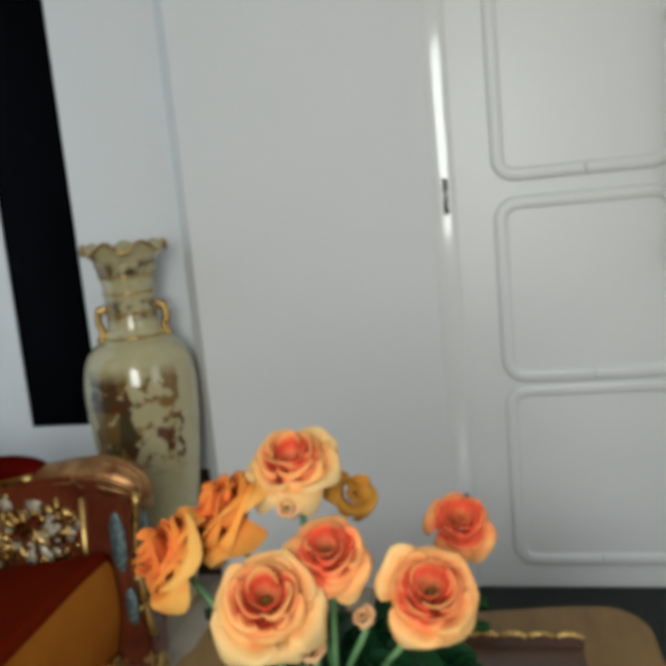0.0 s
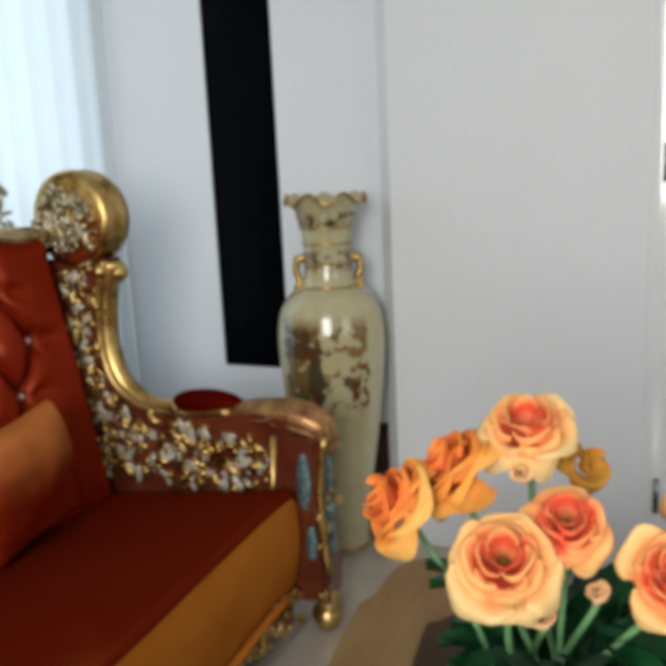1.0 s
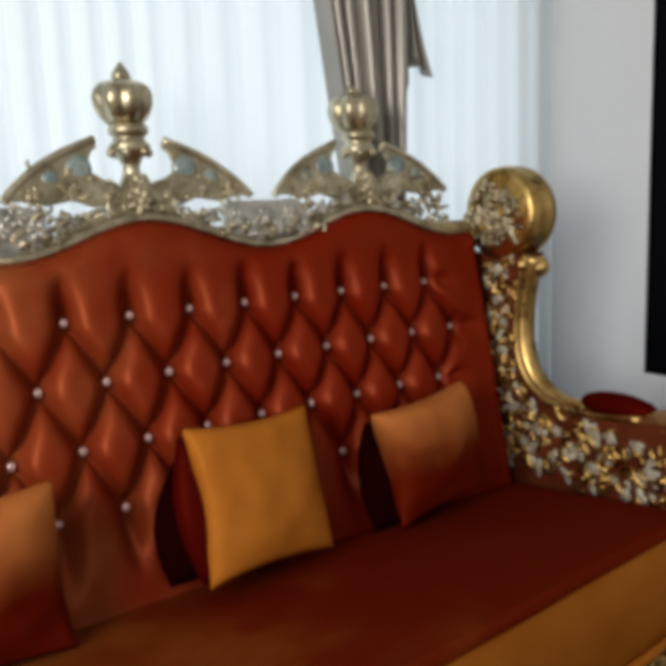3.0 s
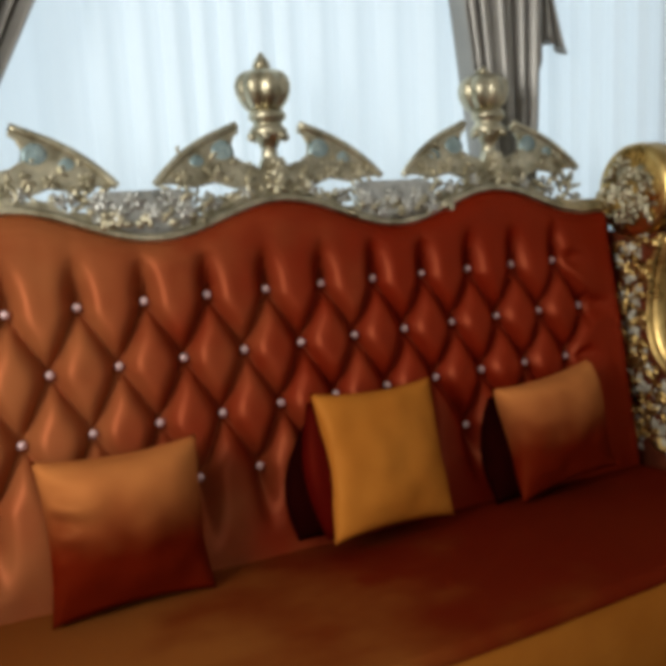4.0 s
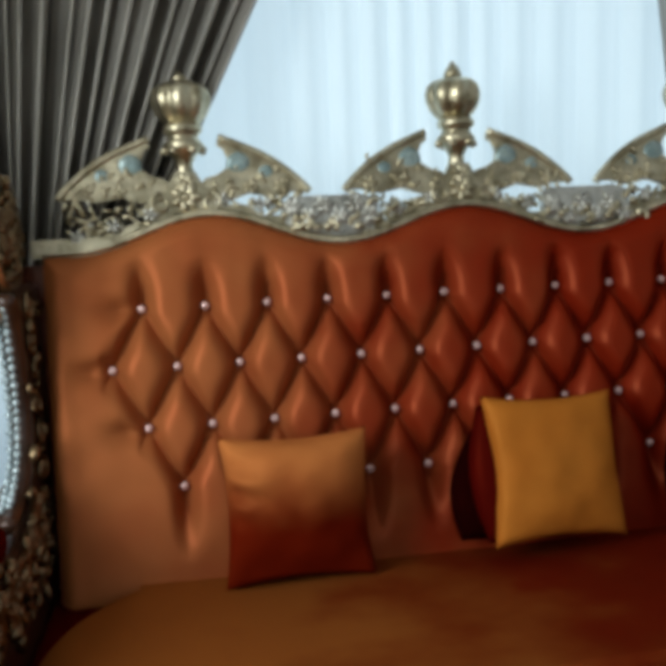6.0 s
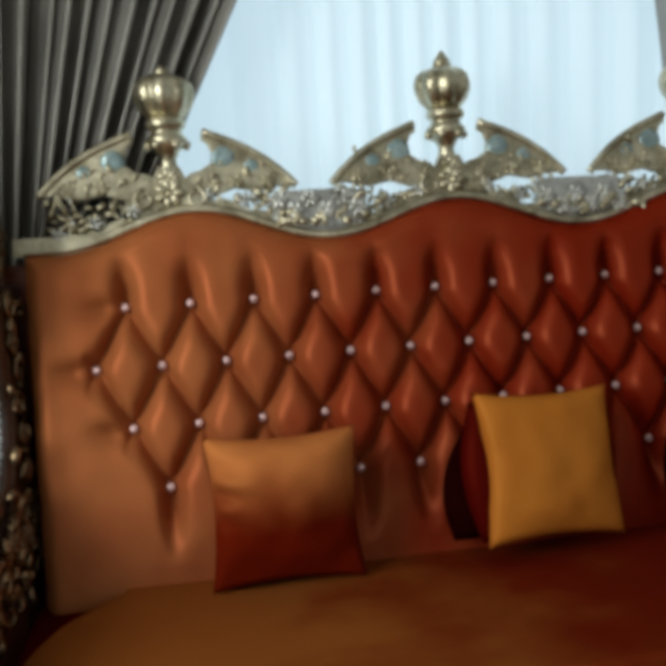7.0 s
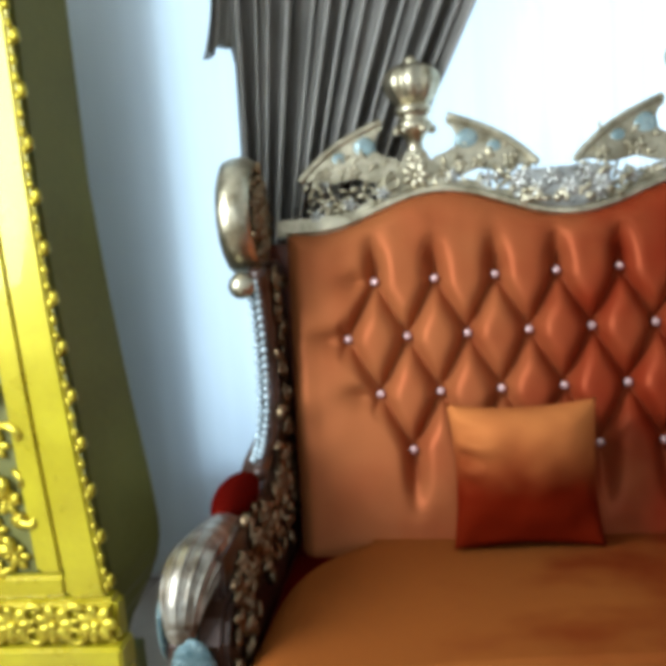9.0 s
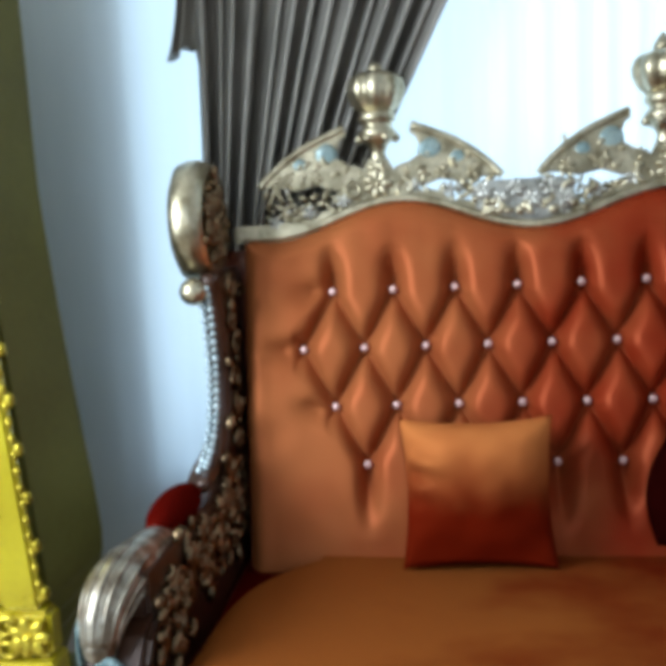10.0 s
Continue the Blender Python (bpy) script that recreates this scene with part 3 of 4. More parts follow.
    if q > 1:                              # pleats run out above the first and below the last row
        puff += (1 - puff) * fade((q - 1.0) / 0.95) * 0.97
    elif q < -2:
        puff += (1 - puff) * fade((-2.0 - q) / 1.2)
    out = fade((abs(p) - (6.0 - 0.5 * abs(k))) / 0.36)
    puff = puff * (1 - out) + out
    for row, last in ((1, 5.5), (0, 6.0), (-1, 5.5)):   # the outermost buttons pull the plain border in
        puff -= 0.55 * out * math.exp(-((q - row) / 0.20) ** 2 - ((abs(p) - last - 0.1) / 0.42) ** 2)
    roll = 0.010 * math.exp(-((1.085 - abs(x) - 0.032) / 0.024) ** 2)
    tug = 0.0022 * math.sin(34 * p + 9 * math.sin(5 * q)) * math.exp(-6 * min(a, b) ** 2 - 4 * max(a, b) ** 2) * (1 - out) * (-2 <= q <= 1)
    h = (0.066 * puff + roll + tug) * math.sqrt(max(0, edge * (2 - edge))) + 0.006 * noise.noise(Vector((x * 5, z * 5, 0))) + 0.0025 * noise.noise(Vector((x * 16, z * 13, 4)))
    return (x, back_y(z) - h + 0.012, z)


bm = bmesh.new()
rows = grid(bm, 560, 190, back_face)
rim = rows[0] + [r[-1] for r in rows[1:]] + rows[-1][-2::-1] + [r[0] for r in rows[-2:0:-1]]
back = [bm.verts.new((v.co.x, v.co.y + 0.09, v.co.z)) for v in rim]
for i in range(len(rim)):
    k = (i + 1) % len(rim)
    bm.faces.new((rim[k], rim[i], back[i], back[k]))
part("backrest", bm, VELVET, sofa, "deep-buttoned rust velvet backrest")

bm = bmesh.new()
blob(bm, (0, 0, 0), 0.0115, (1, 0.8, 1), sub=2)
first = None
for q, ps in ((1, [i - 5.5 for i in range(12)]), (0, [i - 6 for i in range(13)]), (-1, [i - 5.5 for i in range(12)]), (-2, [i - 5 for i in range(11)])):
    for p in ps:
        z = ZC + q * ROW
        if first is None:
            first = ob = part("button", bm, CRYSTAL, sofa, "faceted crystal button")
        else:
            ob = new("button", first.data)
            ob.parent = sofa
        ob.location = (p * D, back_y(z) - 0.012, z)


def seat_edge(x):
    """Front of the seat cushion."""
    return -0.836 + 0.034 * x - 0.016 * math.cos(math.pi * x / 1.05) - 0.07 * max(0, -x - 0.15) ** 1.5


def seat_top(x, k):
    """Height of the cushion, k from 0 at the back to 1 at the front edge."""
    return 0.360 + 0.115 * k ** 1.25 * (0.82 + 0.18 * math.cos(x * 1.3)) + 0.004 * noise.noise(Vector((x * 4, k * 3, 2)))


def seat_end(x):
    e = min(1, (1.085 - abs(x)) / (0.10 if x < 0 else 0.05))
    return 1 - math.sqrt(max(0, e * (2 - e)))


def seat_face(u, v):
    # v: 0 at the back, over the rounded nose at the front
    x = -1.085 + 2.16 * u
    if v < 0.85:
        k = v / 0.85
        y, z = -0.06 + (seat_edge(x) + 0.022 + 0.06) * k, seat_top(x, k)
    else:
        a = (v - 0.85) / 0.15 * math.pi / 2
        y, z = seat_edge(x) + 0.022 - 0.022 * math.sin(a), seat_top(x, 1) - 0.022 + 0.022 * math.cos(a)
    if x < 0:                              # rounded rear corner
        x *= 1 - min(0.18, 0.135 * max(0, (y + 0.60) / 0.36) ** 2)
    return (x, y, z - 0.075 * seat_end(x))


def seat_band(u, v):
    x = -1.085 + 2.16 * u
    zt = seat_top(x, 1) - 0.024 - 0.075 * seat_end(x)
    return (x, seat_edge(x) + 0.004 - 0.014 * math.sin(math.pi * v) + 0.02 * v, zt + (0.16 - zt) * v)


bm = bmesh.new()
grid(bm, 150, 80, seat_face)
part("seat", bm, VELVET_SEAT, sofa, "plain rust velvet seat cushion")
bm = bmesh.new()
grid(bm, 120, 16, seat_band)
part("seat_band", bm, SATIN, sofa, "ochre satin band along the front of the seat")
bm = bmesh.new()
tube(bm, [(x / 20, seat_edge(x / 20) + 0.008, 0.165) for x in range(-20, 21)], 0.012)
part("piping", bm, SATIN, sofa, "ochre piping along the seat")

part("seat_base", boxes((-1.10, 1.10, -0.72, 0.07, 0.12, 0.33), bevel=0.01), VELVET_DEEP, sofa, smooth=False)

# carved front rail under the seat and the back board
part("back_board", boxes((-1.16, 1.16, 0.088, 0.12, 0.12, 1.12), bevel=0.01), MAHOGANY, sofa, smooth=False)


def front(x, z, w):
    return (x, seat_edge(x) + 0.02 - w, z)


rail = [(-1.06, 0.16)] + [(x / 20, 0.155) for x in range(-20, 21)] + [(1.06, 0.16)] + [(x / 20, 0.085 + 0.03 * math.cos(x / 20 * 2 * math.pi / 0.7)) for x in range(21, -22, -1)]
bm = bmesh.new()
plate(bm, rail, 0.05, lambda u, v, w: (u, seat_edge(u) + 0.02 + w, v), 0.006)
rail_ob = part("front_rail", bm, MAHOGANY, sofa, smooth=False)
bm = bmesh.new()
carve(bm, scatter(rail, 150, 4, 0.018), front, 4, (0.03, 0.06))
part("carving", bm, GOLD, rail_ob)

# top rail along the waves of the back
bm = bmesh.new()
tube(bm, [(x / 100, back_y(back_top(x / 100)) - 0.012, back_top(x / 100) + 0.006) for x in range(-108, 109, 2)], 0.013, n=10)
part("top_rail", bm, CHAMPAGNE, sofa)


def crest_plane(x, z, w):
    return (x, back_y(z) + 0.012 - w, z)


WING = [(0.315, 1.280), (0.285, 1.312), (0.235, 1.353), (0.175, 1.388), (0.088, 1.424), (0.083, 1.405), (0.098, 1.395), (0.108, 1.372), (0.103, 1.345), (0.080, 1.330),
        (0.050, 1.322), (0.030, 1.300), (0.050, 1.262), (0.11, 1.262), (0.16, 1.280), (0.22, 1.268), (0.27, 1.280)]
CROWN = [(0.034, 1.25), (0.042, 1.27), (0.030, 1.295), (0.034, 1.315), (0.024, 1.335), (0.020, 1.36), (0.030, 1.378), (0.046, 1.394), (0.052, 1.408), (0.041, 1.420), (0.038, 1.43), (0.049, 1.438),
         (0.050, 1.450), (0.040, 1.463)]
BULB = [(0.036, 1.460), (0.046, 1.470), (0.057, 1.486), (0.064, 1.506), (0.066, 1.526), (0.061, 1.545), (0.049, 1.558), (0.032, 1.565), (0.014, 1.568)]


def finial(x, tall):
    bm = bmesh.new()
    lathe(bm, [(r, z - 1.25) for r, z in CROWN], (x, back_y(1.4) + 0.01, 1.25), 24)
    for k in range(6):
        blob(bm, (x + 0.047 * math.cos(k * 1.047), back_y(1.4) + 0.01 + 0.047 * math.sin(k * 1.047), 1.393), 0.014)
    stem = part("finial", bm, CHAMPAGNE, sofa)
    bm = bmesh.new()
    lathe(bm, [(r, z - 1.46) for r, z in BULB], (x, back_y(1.5) + 0.01, 1.46), 64, 8, 0.17)
    if tall:
        lathe(bm, [(0.016, 0), (0.025, 0.010), (0.021, 0.024), (0.011, 0.038), (0.004, 0.048)], (x, back_y(1.5) + 0.01, 1.562), 16)
    else:
        lathe(bm, [(0.016, 0), (0.021, 0.010), (0.012, 0.022), (0.004, 0.028)], (x, back_y(1.5) + 0.01, 1.564), 16)
    part("crown", bm, CHAMPAGNE, stem, "fluted crown")


def lobe(cx, tall, seed):
    finial(cx, tall)
    for s in (-1, 1):
        bm = bmesh.new()
        plate(bm, [(cx + s * u, v) for u, v in WING], 0.022, lambda u, v, w: crest_plane(u, v, w - 0.011), 0.005)
        wing = part("crest_wing", bm, CHAMPAGNE, sofa, smooth=False)
        bm = bmesh.new()
        arc = smooth_line([(cx + s * u, v, 0) for u, v in WING[:5]])
        tube(bm, [crest_plane(p.x, p.y, 0.008) for p in arc], 0.011, n=8)
        part("wing_edge", bm, CHAMPAGNE, wing)
        bm = bmesh.new()
        for u, v, r in ((0.135, 1.352, 0.036), (0.205, 1.328, 0.024)):
            blob(bm, crest_plane(cx + s * u, v, 0.008), r, (0.9, 0.20, 1), sub=2)
        part("inlay", bm, PEARL, wing, "pale blue-grey inlay")
        bm = bmesh.new()
        carve(bm, scatter([(cx + s * u, v) for u, v in WING if v < 1.36], 16, seed + s, 0.022), lambda u, v, w: crest_plane(u, v, w + 0.010), seed + s, (0.02, 0.036))
        for u, v in ((0.165, 1.296), (0.245, 1.298)):
            flower(bm, (cx + s * u, v), 0.019, lambda u, v, w: crest_plane(u, v, w + 0.012), 5, "Y")
        part("carving", bm, CHAMPAGNE, wing)
    low = [(cx + x / 50, back_top(cx + x / 50) + 0.02) for x in range(-15, 16)] + [(cx + x / 50, 1.262 + 0.012 * math.cos(x / 2.2)) for x in range(15, -16, -1)]
    base = [(cx + x / 60, back_top(cx + x / 60) + 0.004) for x in range(-20, 21)] + [(cx + x / 60, back_top(cx + x / 60) + 0.022 + 0.016 * abs(math.sin(x * 0.55))) for x in range(20, -21, -1)]
    bm = bmesh.new()
    plate(bm, base, 0.034, lambda u, v, w: crest_plane(u, v, w - 0.017), 0.004)
    part("crest_band", bm, CHAMPAGNE, sofa, smooth=False)
    bm = bmesh.new()
    foot = [(0.125, 1.232), (0.105, 1.258), (0.070, 1.275), (0.046, 1.300), (0.026, 1.340)]
    plate(bm, [(cx - u, v) for u, v in foot] + [(cx + u, v) for u, v in foot[::-1]], 0.04, lambda u, v, w: crest_plane(u, v, w - 0.015), 0.008)
    pedestal = part("pedestal", bm, CHAMPAGNE, sofa, smooth=False)
    bm = bmesh.new()
    for v, r in ((1.275, 0.036), (1.31, 0.026)):
        flower(bm, (cx, v), r, lambda u, v, w: crest_plane(u, v, w + 0.026), 7, "Y")
    for q in (-1, 1):
        volute(bm, (cx + q * 0.062, 1.262), 0.026, lambda u, v, w: crest_plane(u, v, w + 0.026), 1.57, -q, 1.2, 0.22)
    part("pedestal_carving", bm, CHAMPAGNE, pedestal)
    bm = bmesh.new()
    rnd = random.Random(seed)
    for u, v in scatter(low, 62, seed + 7, 0.017):
        blob(bm, crest_plane(u, v, 0.01), rnd.uniform(0.010, 0.016), (rnd.uniform(1.2, 2.2), 0.9, rnd.uniform(0.4, 0.7)), Matrix.Rotation(rnd.uniform(-1.4, 1.4), 4, "Y"))
    carve(bm, scatter(low, 16, seed + 8, 0.035), crest_plane, seed + 7, (0.03, 0.045), 0.0)
    part("crest_carving", bm, CHAMPAGNE, sofa)
    bm = bmesh.new()
    carve(bm, scatter(low, 9, seed + 9, 0.05), lambda u, v, w: crest_plane(u, v, w + 0.012), seed + 9, (0.025, 0.036), 0.6)
    for n in range(7):
        x = cx - 0.27 + 0.09 * n
        if abs(x - cx) > 0.05:
            flower(bm, (x, back_top(x) + 0.040 + 0.008 * (n % 2)), 0.019, lambda u, v, w: crest_plane(u, v, w + 0.024), 5, "Y")
    part("crest_leaves", bm, SILVER, sofa)


for i, cx in enumerate((-0.727, -0.004, 0.70)):
    lobe(cx, abs(cx) < 0.1, 20 + 10 * i)
# shell bridges in the valleys
for cx in (-0.36, 0.345):
    sh = [(cx - 0.12, 1.19), (cx - 0.125, 1.255), (cx - 0.09, 1.268), (cx + 0.09, 1.268), (cx + 0.125, 1.255), (cx + 0.12, 1.19), (cx + 0.05, 1.165), (cx - 0.05, 1.165)]
    bm = bmesh.new()
    plate(bm, sh, 0.05, lambda u, v, w: crest_plane(u, v, w - 0.015), 0.012)
    br = part("bridge", bm, SILVER, sofa, "silver-leafed shell between the crests", smooth=False)
    bm = bmesh.new()
    carve(bm, scatter([(cx - 0.15, 1.185), (cx + 0.15, 1.185), (cx + 0.13, 1.225), (cx - 0.13, 1.225)], 22, int(cx * 100), 0.016), lambda u, v, w: crest_plane(u, v, w + 0.036), 5, (0.03, 0.05), 0.4)
    part("carving", bm, CHAMPAGNE, br)
    bm = bmesh.new()
    for n in range(6):
        flower(bm, (cx - 0.1 + 0.04 * n, (1.245 if cx < 0 else 1.222) - 0.028 * (n % 2)), 0.024, lambda u, v, w: crest_plane(u, v, w + 0.037), 6, "Y")
    part("shell_carving", bm, SILVER, br)

# smooth gilded shoulders where the top rail meets the scrolls
for s in (-1, 1):
    top = [(s * (0.88 + 0.0225 * k), back_top(0.88 + 0.0225 * k) + 0.012 + 0.026 * math.sin(math.pi * min(1, k / 7 + 0.2) * 0.55)) for k in range(11)]
    low = [(s * (0.88 + 0.0225 * k), back_top(0.88 + 0.0225 * k) - 0.006) for k in range(10, -1, -1)]
    bm = bmesh.new()
    plate(bm, top + low, 0.05, lambda u, v, w: crest_plane(u, v, w - 0.010), 0.010)
    part("rail_shoulder", bm, CHAMPAGNE, sofa, smooth=False)

# arms: a carved side wing that sweeps from the scroll down into the armrest
SIDE = smooth_line([(-0.17, 1.08, 0), (-0.142, 1.00, 0), (-0.128, 0.90, 0), (-0.13, 0.80, 0), (-0.16, 0.71, 0), (-0.235, 0.645, 0), (-0.33, 0.622, 0), (-0.45, 0.628, 0), (-0.60, 0.648, 0), (-0.76, 0.655, 0)], 5)
SIDE_LOW = [Vector((p.x, p.y - 0.042 * min(1, max(0, (-0.16 - p.x) / 0.12)), 0)) for p in SIDE]
REAR = [(0.03, 0.35), (0.055, 0.55), (0.075, 0.8), (0.085, 1.08)]


def arm(s):
    X0 = 1.105
    # left arm: darker wood and leaf than the right, its shade coloured in
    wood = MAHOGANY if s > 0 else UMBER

    def inner(y, z, w):
        return (s * (X0 - w), y, z)

    def thin(v):                           # the wing is slimmer than the armrest below it
        return 1.0 if s > 0 else 0.55 + 0.45 * fade((0.70 - v) / 0.10)
    outline = [(p.x, p.y) for p in (SIDE if s > 0 else SIDE_LOW)] + [(-0.76, 0.13), (0.0, 0.13)] + REAR
    bm = bmesh.new()
    plate(bm, outline, 0.085, lambda u, v, w: (s * (X0 + w * (thin(v))), u, v), 0.01)
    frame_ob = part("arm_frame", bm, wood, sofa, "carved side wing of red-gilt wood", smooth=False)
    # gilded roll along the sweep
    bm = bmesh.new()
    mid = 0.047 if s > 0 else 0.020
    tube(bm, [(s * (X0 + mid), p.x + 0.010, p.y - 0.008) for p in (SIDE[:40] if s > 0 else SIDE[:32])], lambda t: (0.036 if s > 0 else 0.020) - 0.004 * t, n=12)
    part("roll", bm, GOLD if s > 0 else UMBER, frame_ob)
    bm = bmesh.new()
    if s > 0:                              # a second, thinner gilt line beside the roll
        tube(bm, [(X0 + 0.002, p.x + 0.004, p.y - 0.004) for p in SIDE[:40]], 0.011, n=8)
        part("gilt_line", bm, GOLD, frame_ob)
    else:                                  # two rows of pale glassy beads down the edge
        for n, p in enumerate(SIDE[3:28]):
            blob(bm, (-(X0 + 0.044), p.x - 0.008, p.y), 0.0105 - 0.002 * (n % 2), (1, 1, 1.1))
            blob(bm, (-(X0 + 0.026), p.x - 0.014, p.y + 0.009), 0.0085 + 0.0015 * (n % 2), (1, 1, 1.1))
        part("beading", bm, GLASS_BEAD, frame_ob, "rows of pale glassy beads")
    # scroll: a drum with a rim and a carved face
    bm = bmesh.new()
    turn = Matrix.Rotation(radians(90), 3, "Y")
    cy, cz = -0.062, 1.2
    prof = [(0.01, -0.064), (0.06, -0.064), (0.098, -0.064), (0.112, -0.058), (0.128, -0.062), (0.142, -0.05), (0.146, -0.02), (0.138, 0.0), (0.146, 0.02), (0.140, 0.05), (0.12, 0.06), (0.10, 0.06), (0.05, 0.06), (0.01, 0.06)]
    if s < 0:                              # this one shows a plain broad rim
        prof = [(0.01, -0.05), (0.06, -0.05), (0.10, -0.05), (0.125, -0.058), (0.142, -0.05), (0.149, -0.03), (0.150, -0.01), (0.144, 0.012), (0.13, 0.024), (0.118, 0.024), (0.11, 0.016), (0.10, 0.015), (0.05, 0.015), (0.01, 0.015)]
    lathe(bm, prof, (s * (X0 + 0.045), cy, cz), 40, turn=turn)
    sc = part("scroll", bm, GOLD if s > 0 else CHAMPAGNE, sofa, "round gilded scroll with carved face")
    bm = bmesh.new()
    disc = [(cy + 0.095 * math.cos(k), cz + 0.095 * math.sin(k)) for k in [i * 0.314 for i in range(20)]]
    lift = 0.020 if s > 0 else -0.024
    for k in range(5):
        flower(bm, (cy + 0.06 * math.cos(k * 1.257), cz + 0.06 * math.sin(k * 1.257)), 0.03, lambda u, v, w: inner(u, v, w + lift), 5)
    carve(bm, scatter(disc, 70, 60 + s, 0.015), lambda u, v, w: inner(u, v, w + lift), 60 + s, (0.03, 0.05), 0.2)
    part("carving", bm, CHAMPAGNE if s > 0 else BRONZE, sc)
    bm = bmesh.new()
    blob(bm, (s * (X0 + 0.06), -0.165, 1.035), 0.034, sub=2)
    if s > 0:
        blob(bm, (s * (X0 + 0.0), -0.15, 1.045), 0.022, sub=2)
    part("bead", bm, GOLD if s > 0 else CHAMPAGNE, sc)
    # carving down the wing and along the arm
    stem = [(-0.115, 1.06), (-0.10, 0.80), (-0.14, 0.68), (-0.10, 0.45), (-0.03, 0.40), (-0.01, 0.70), (0.0, 1.06)]
    flat = [(-0.69, 0.42), (-0.69, 0.585), (-0.33, 0.585), (-0.20, 0.62), (-0.06, 0.60), (-0.04, 0.40)]
    bm = bmesh.new()
    carve(bm, scatter(stem, 70 if s > 0 else 26, 70 + s, 0.016) + scatter(flat, 85 if s > 0 else 60, 80 + s, 0.02), lambda u, v, w: inner(u, v, w), 70 + s, (0.04, 0.068), 0.08)
    for n, (u, v) in enumerate(((-0.605, 0.505), (-0.475, 0.51), (-0.35, 0.505), (-0.225, 0.54), (-0.11, 0.50))):
        volute(bm, (u, v), 0.058, inner, 2.2 * n, 1 if n % 2 else -1)
    for n in range(6):
        volute(bm, (-0.075 + 0.018 * (n % 2), 0.66 + 0.075 * n), 0.036, inner, 1.6 * n, 1 if n % 2 else -1, 1.2, 0.2)
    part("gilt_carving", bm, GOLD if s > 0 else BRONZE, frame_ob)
    bm = bmesh.new()
    rnd = random.Random(90 + s)
    for u, v in scatter(stem, 22 if s > 0 else 5, 91 + s, 0.034) + scatter(flat, 34 if s > 0 else 18, 92 + s, 0.036):
        for k in range(3):
            a = rnd.uniform(0, 6.28)
            blob(bm, inner(u + 0.010 * math.cos(a), v + 0.010 * math.sin(a), 0.005), rnd.uniform(0.013, 0.023), (0.35, 1.4, 0.65), Matrix.Rotation(a, 4, "X"))
    for u, v in ((-0.605, 0.505), (-0.475, 0.51), (-0.35, 0.505), (-0.225, 0.54)):
        flower(bm, (u, v), 0.026, inner)
        flower(bm, (u + 0.06, v + 0.045), 0.019, inner, 5)
        flower(bm, (u + 0.062, v - 0.05), 0.019, inner, 5)
    for n in range(6 if s > 0 else 1):
        flower(bm, (-0.055 - 0.02 * (n % 2), 0.64 + 0.075 * n), 0.024, inner, 5)
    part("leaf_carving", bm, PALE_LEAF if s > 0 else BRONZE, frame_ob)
    drop = 0.0 if s > 0 else 0.042         # this arm has sagged a little
    # arm pad
    bm = bmesh.new()
    blob(bm, (s * (X0 + 0.042), -0.47, 0.652 - drop), 1.0, (0.045, 0.125, 0.040), sub=3)
    part("arm_pad", bm, VELVET_DEEP, sofa, "small dark red velvet arm pad")
    # leaf-fluted end of the arm
    line = smooth_line([(0.042, -0.52, 0.622 - drop), (0.044, -0.63, 0.630 - drop), (0.052, -0.745, 0.628 - drop), (0.058, -0.822 + 0.4 * drop, 0.600 - drop), (0.060, -0.850 + 0.5 * drop, 0.555 - drop)], 5)

    def girth(t):
        return 0.027 + (0.023 if s > 0 else 0.019) * math.sin(math.pi * min(0.92, 0.08 + t * 0.86)) ** 1.5
    bm = bmesh.new()
    tube(bm, [(s * (X0 + p.x), p.y, p.z) for p in line], girth, n=18, side=(1, 0, 0))
    blob(bm, (s * (X0 + 0.060), -0.848 + 0.5 * drop, 0.553 - drop), girth(1.0), (1, 0.9, 1), sub=2)
    end = part("arm_end", bm, GILT_WOOD if s > 0 else WORN_SILVER, sofa, "fluted gilded end of the armrest")
    for k in range(9):
        a = radians(-20 + 27.5 * k)
        pts = []
        for n, p in enumerate(line):
            q = line[min(n + 1, len(line) - 1)] - line[max(n - 1, 0)]
            up = Vector((0, -q.z, q.y)).normalized()
            up = up if up.y < 0 or up.z > 0 else -up
            g = girth(n / (len(line) - 1)) * 0.98
            pts.append(Vector((s * (X0 + p.x) + g * math.cos(a), p.y, p.z)) + up * g * math.sin(a))
        bm = bmesh.new()
        tube(bm, pts[3:], lambda t: 0.001 + 0.0042 * math.sin(math.pi * (0.05 + 0.9 * t)), n=6, side=(1, 0, 0))
        part("flute", bm, GILT_WOOD if s > 0 else WORN_SILVER, end)
    # front post with an inlaid panel and a scrolled foot
    bm = bmesh.new()
    head = [(-0.70, 0.60), (-0.845, 0.58)] if s > 0 else [(-0.70, 0.545), (-0.80, 0.515)]
    plate(bm, head[:1] + [(-0.68, 0.38), (-0.70, 0.16), (-0.74, 0.10), (-0.85, 0.10), (-0.86, 0.20), (-0.82, 0.34), (-0.83, 0.48)] + head[1:], 0.11, lambda u, v, w: (s * (X0 - 0.015 + w), u, v), 0.012)
    post = part("arm_post", bm, wood, sofa, smooth=False)
    bm = bmesh.new()
    blob(bm, (s * (X0 + 0.04), -0.845, 0.48 if s > 0 else 0.42), 1.0, (0.026 if s > 0 else 0.044, 0.012, 0.06 if s > 0 else 0.085), sub=3)
    blob(bm, (s * (X0 + 0.10), -0.80, 0.50), 1.0, (0.010, 0.028, 0.06), sub=3)
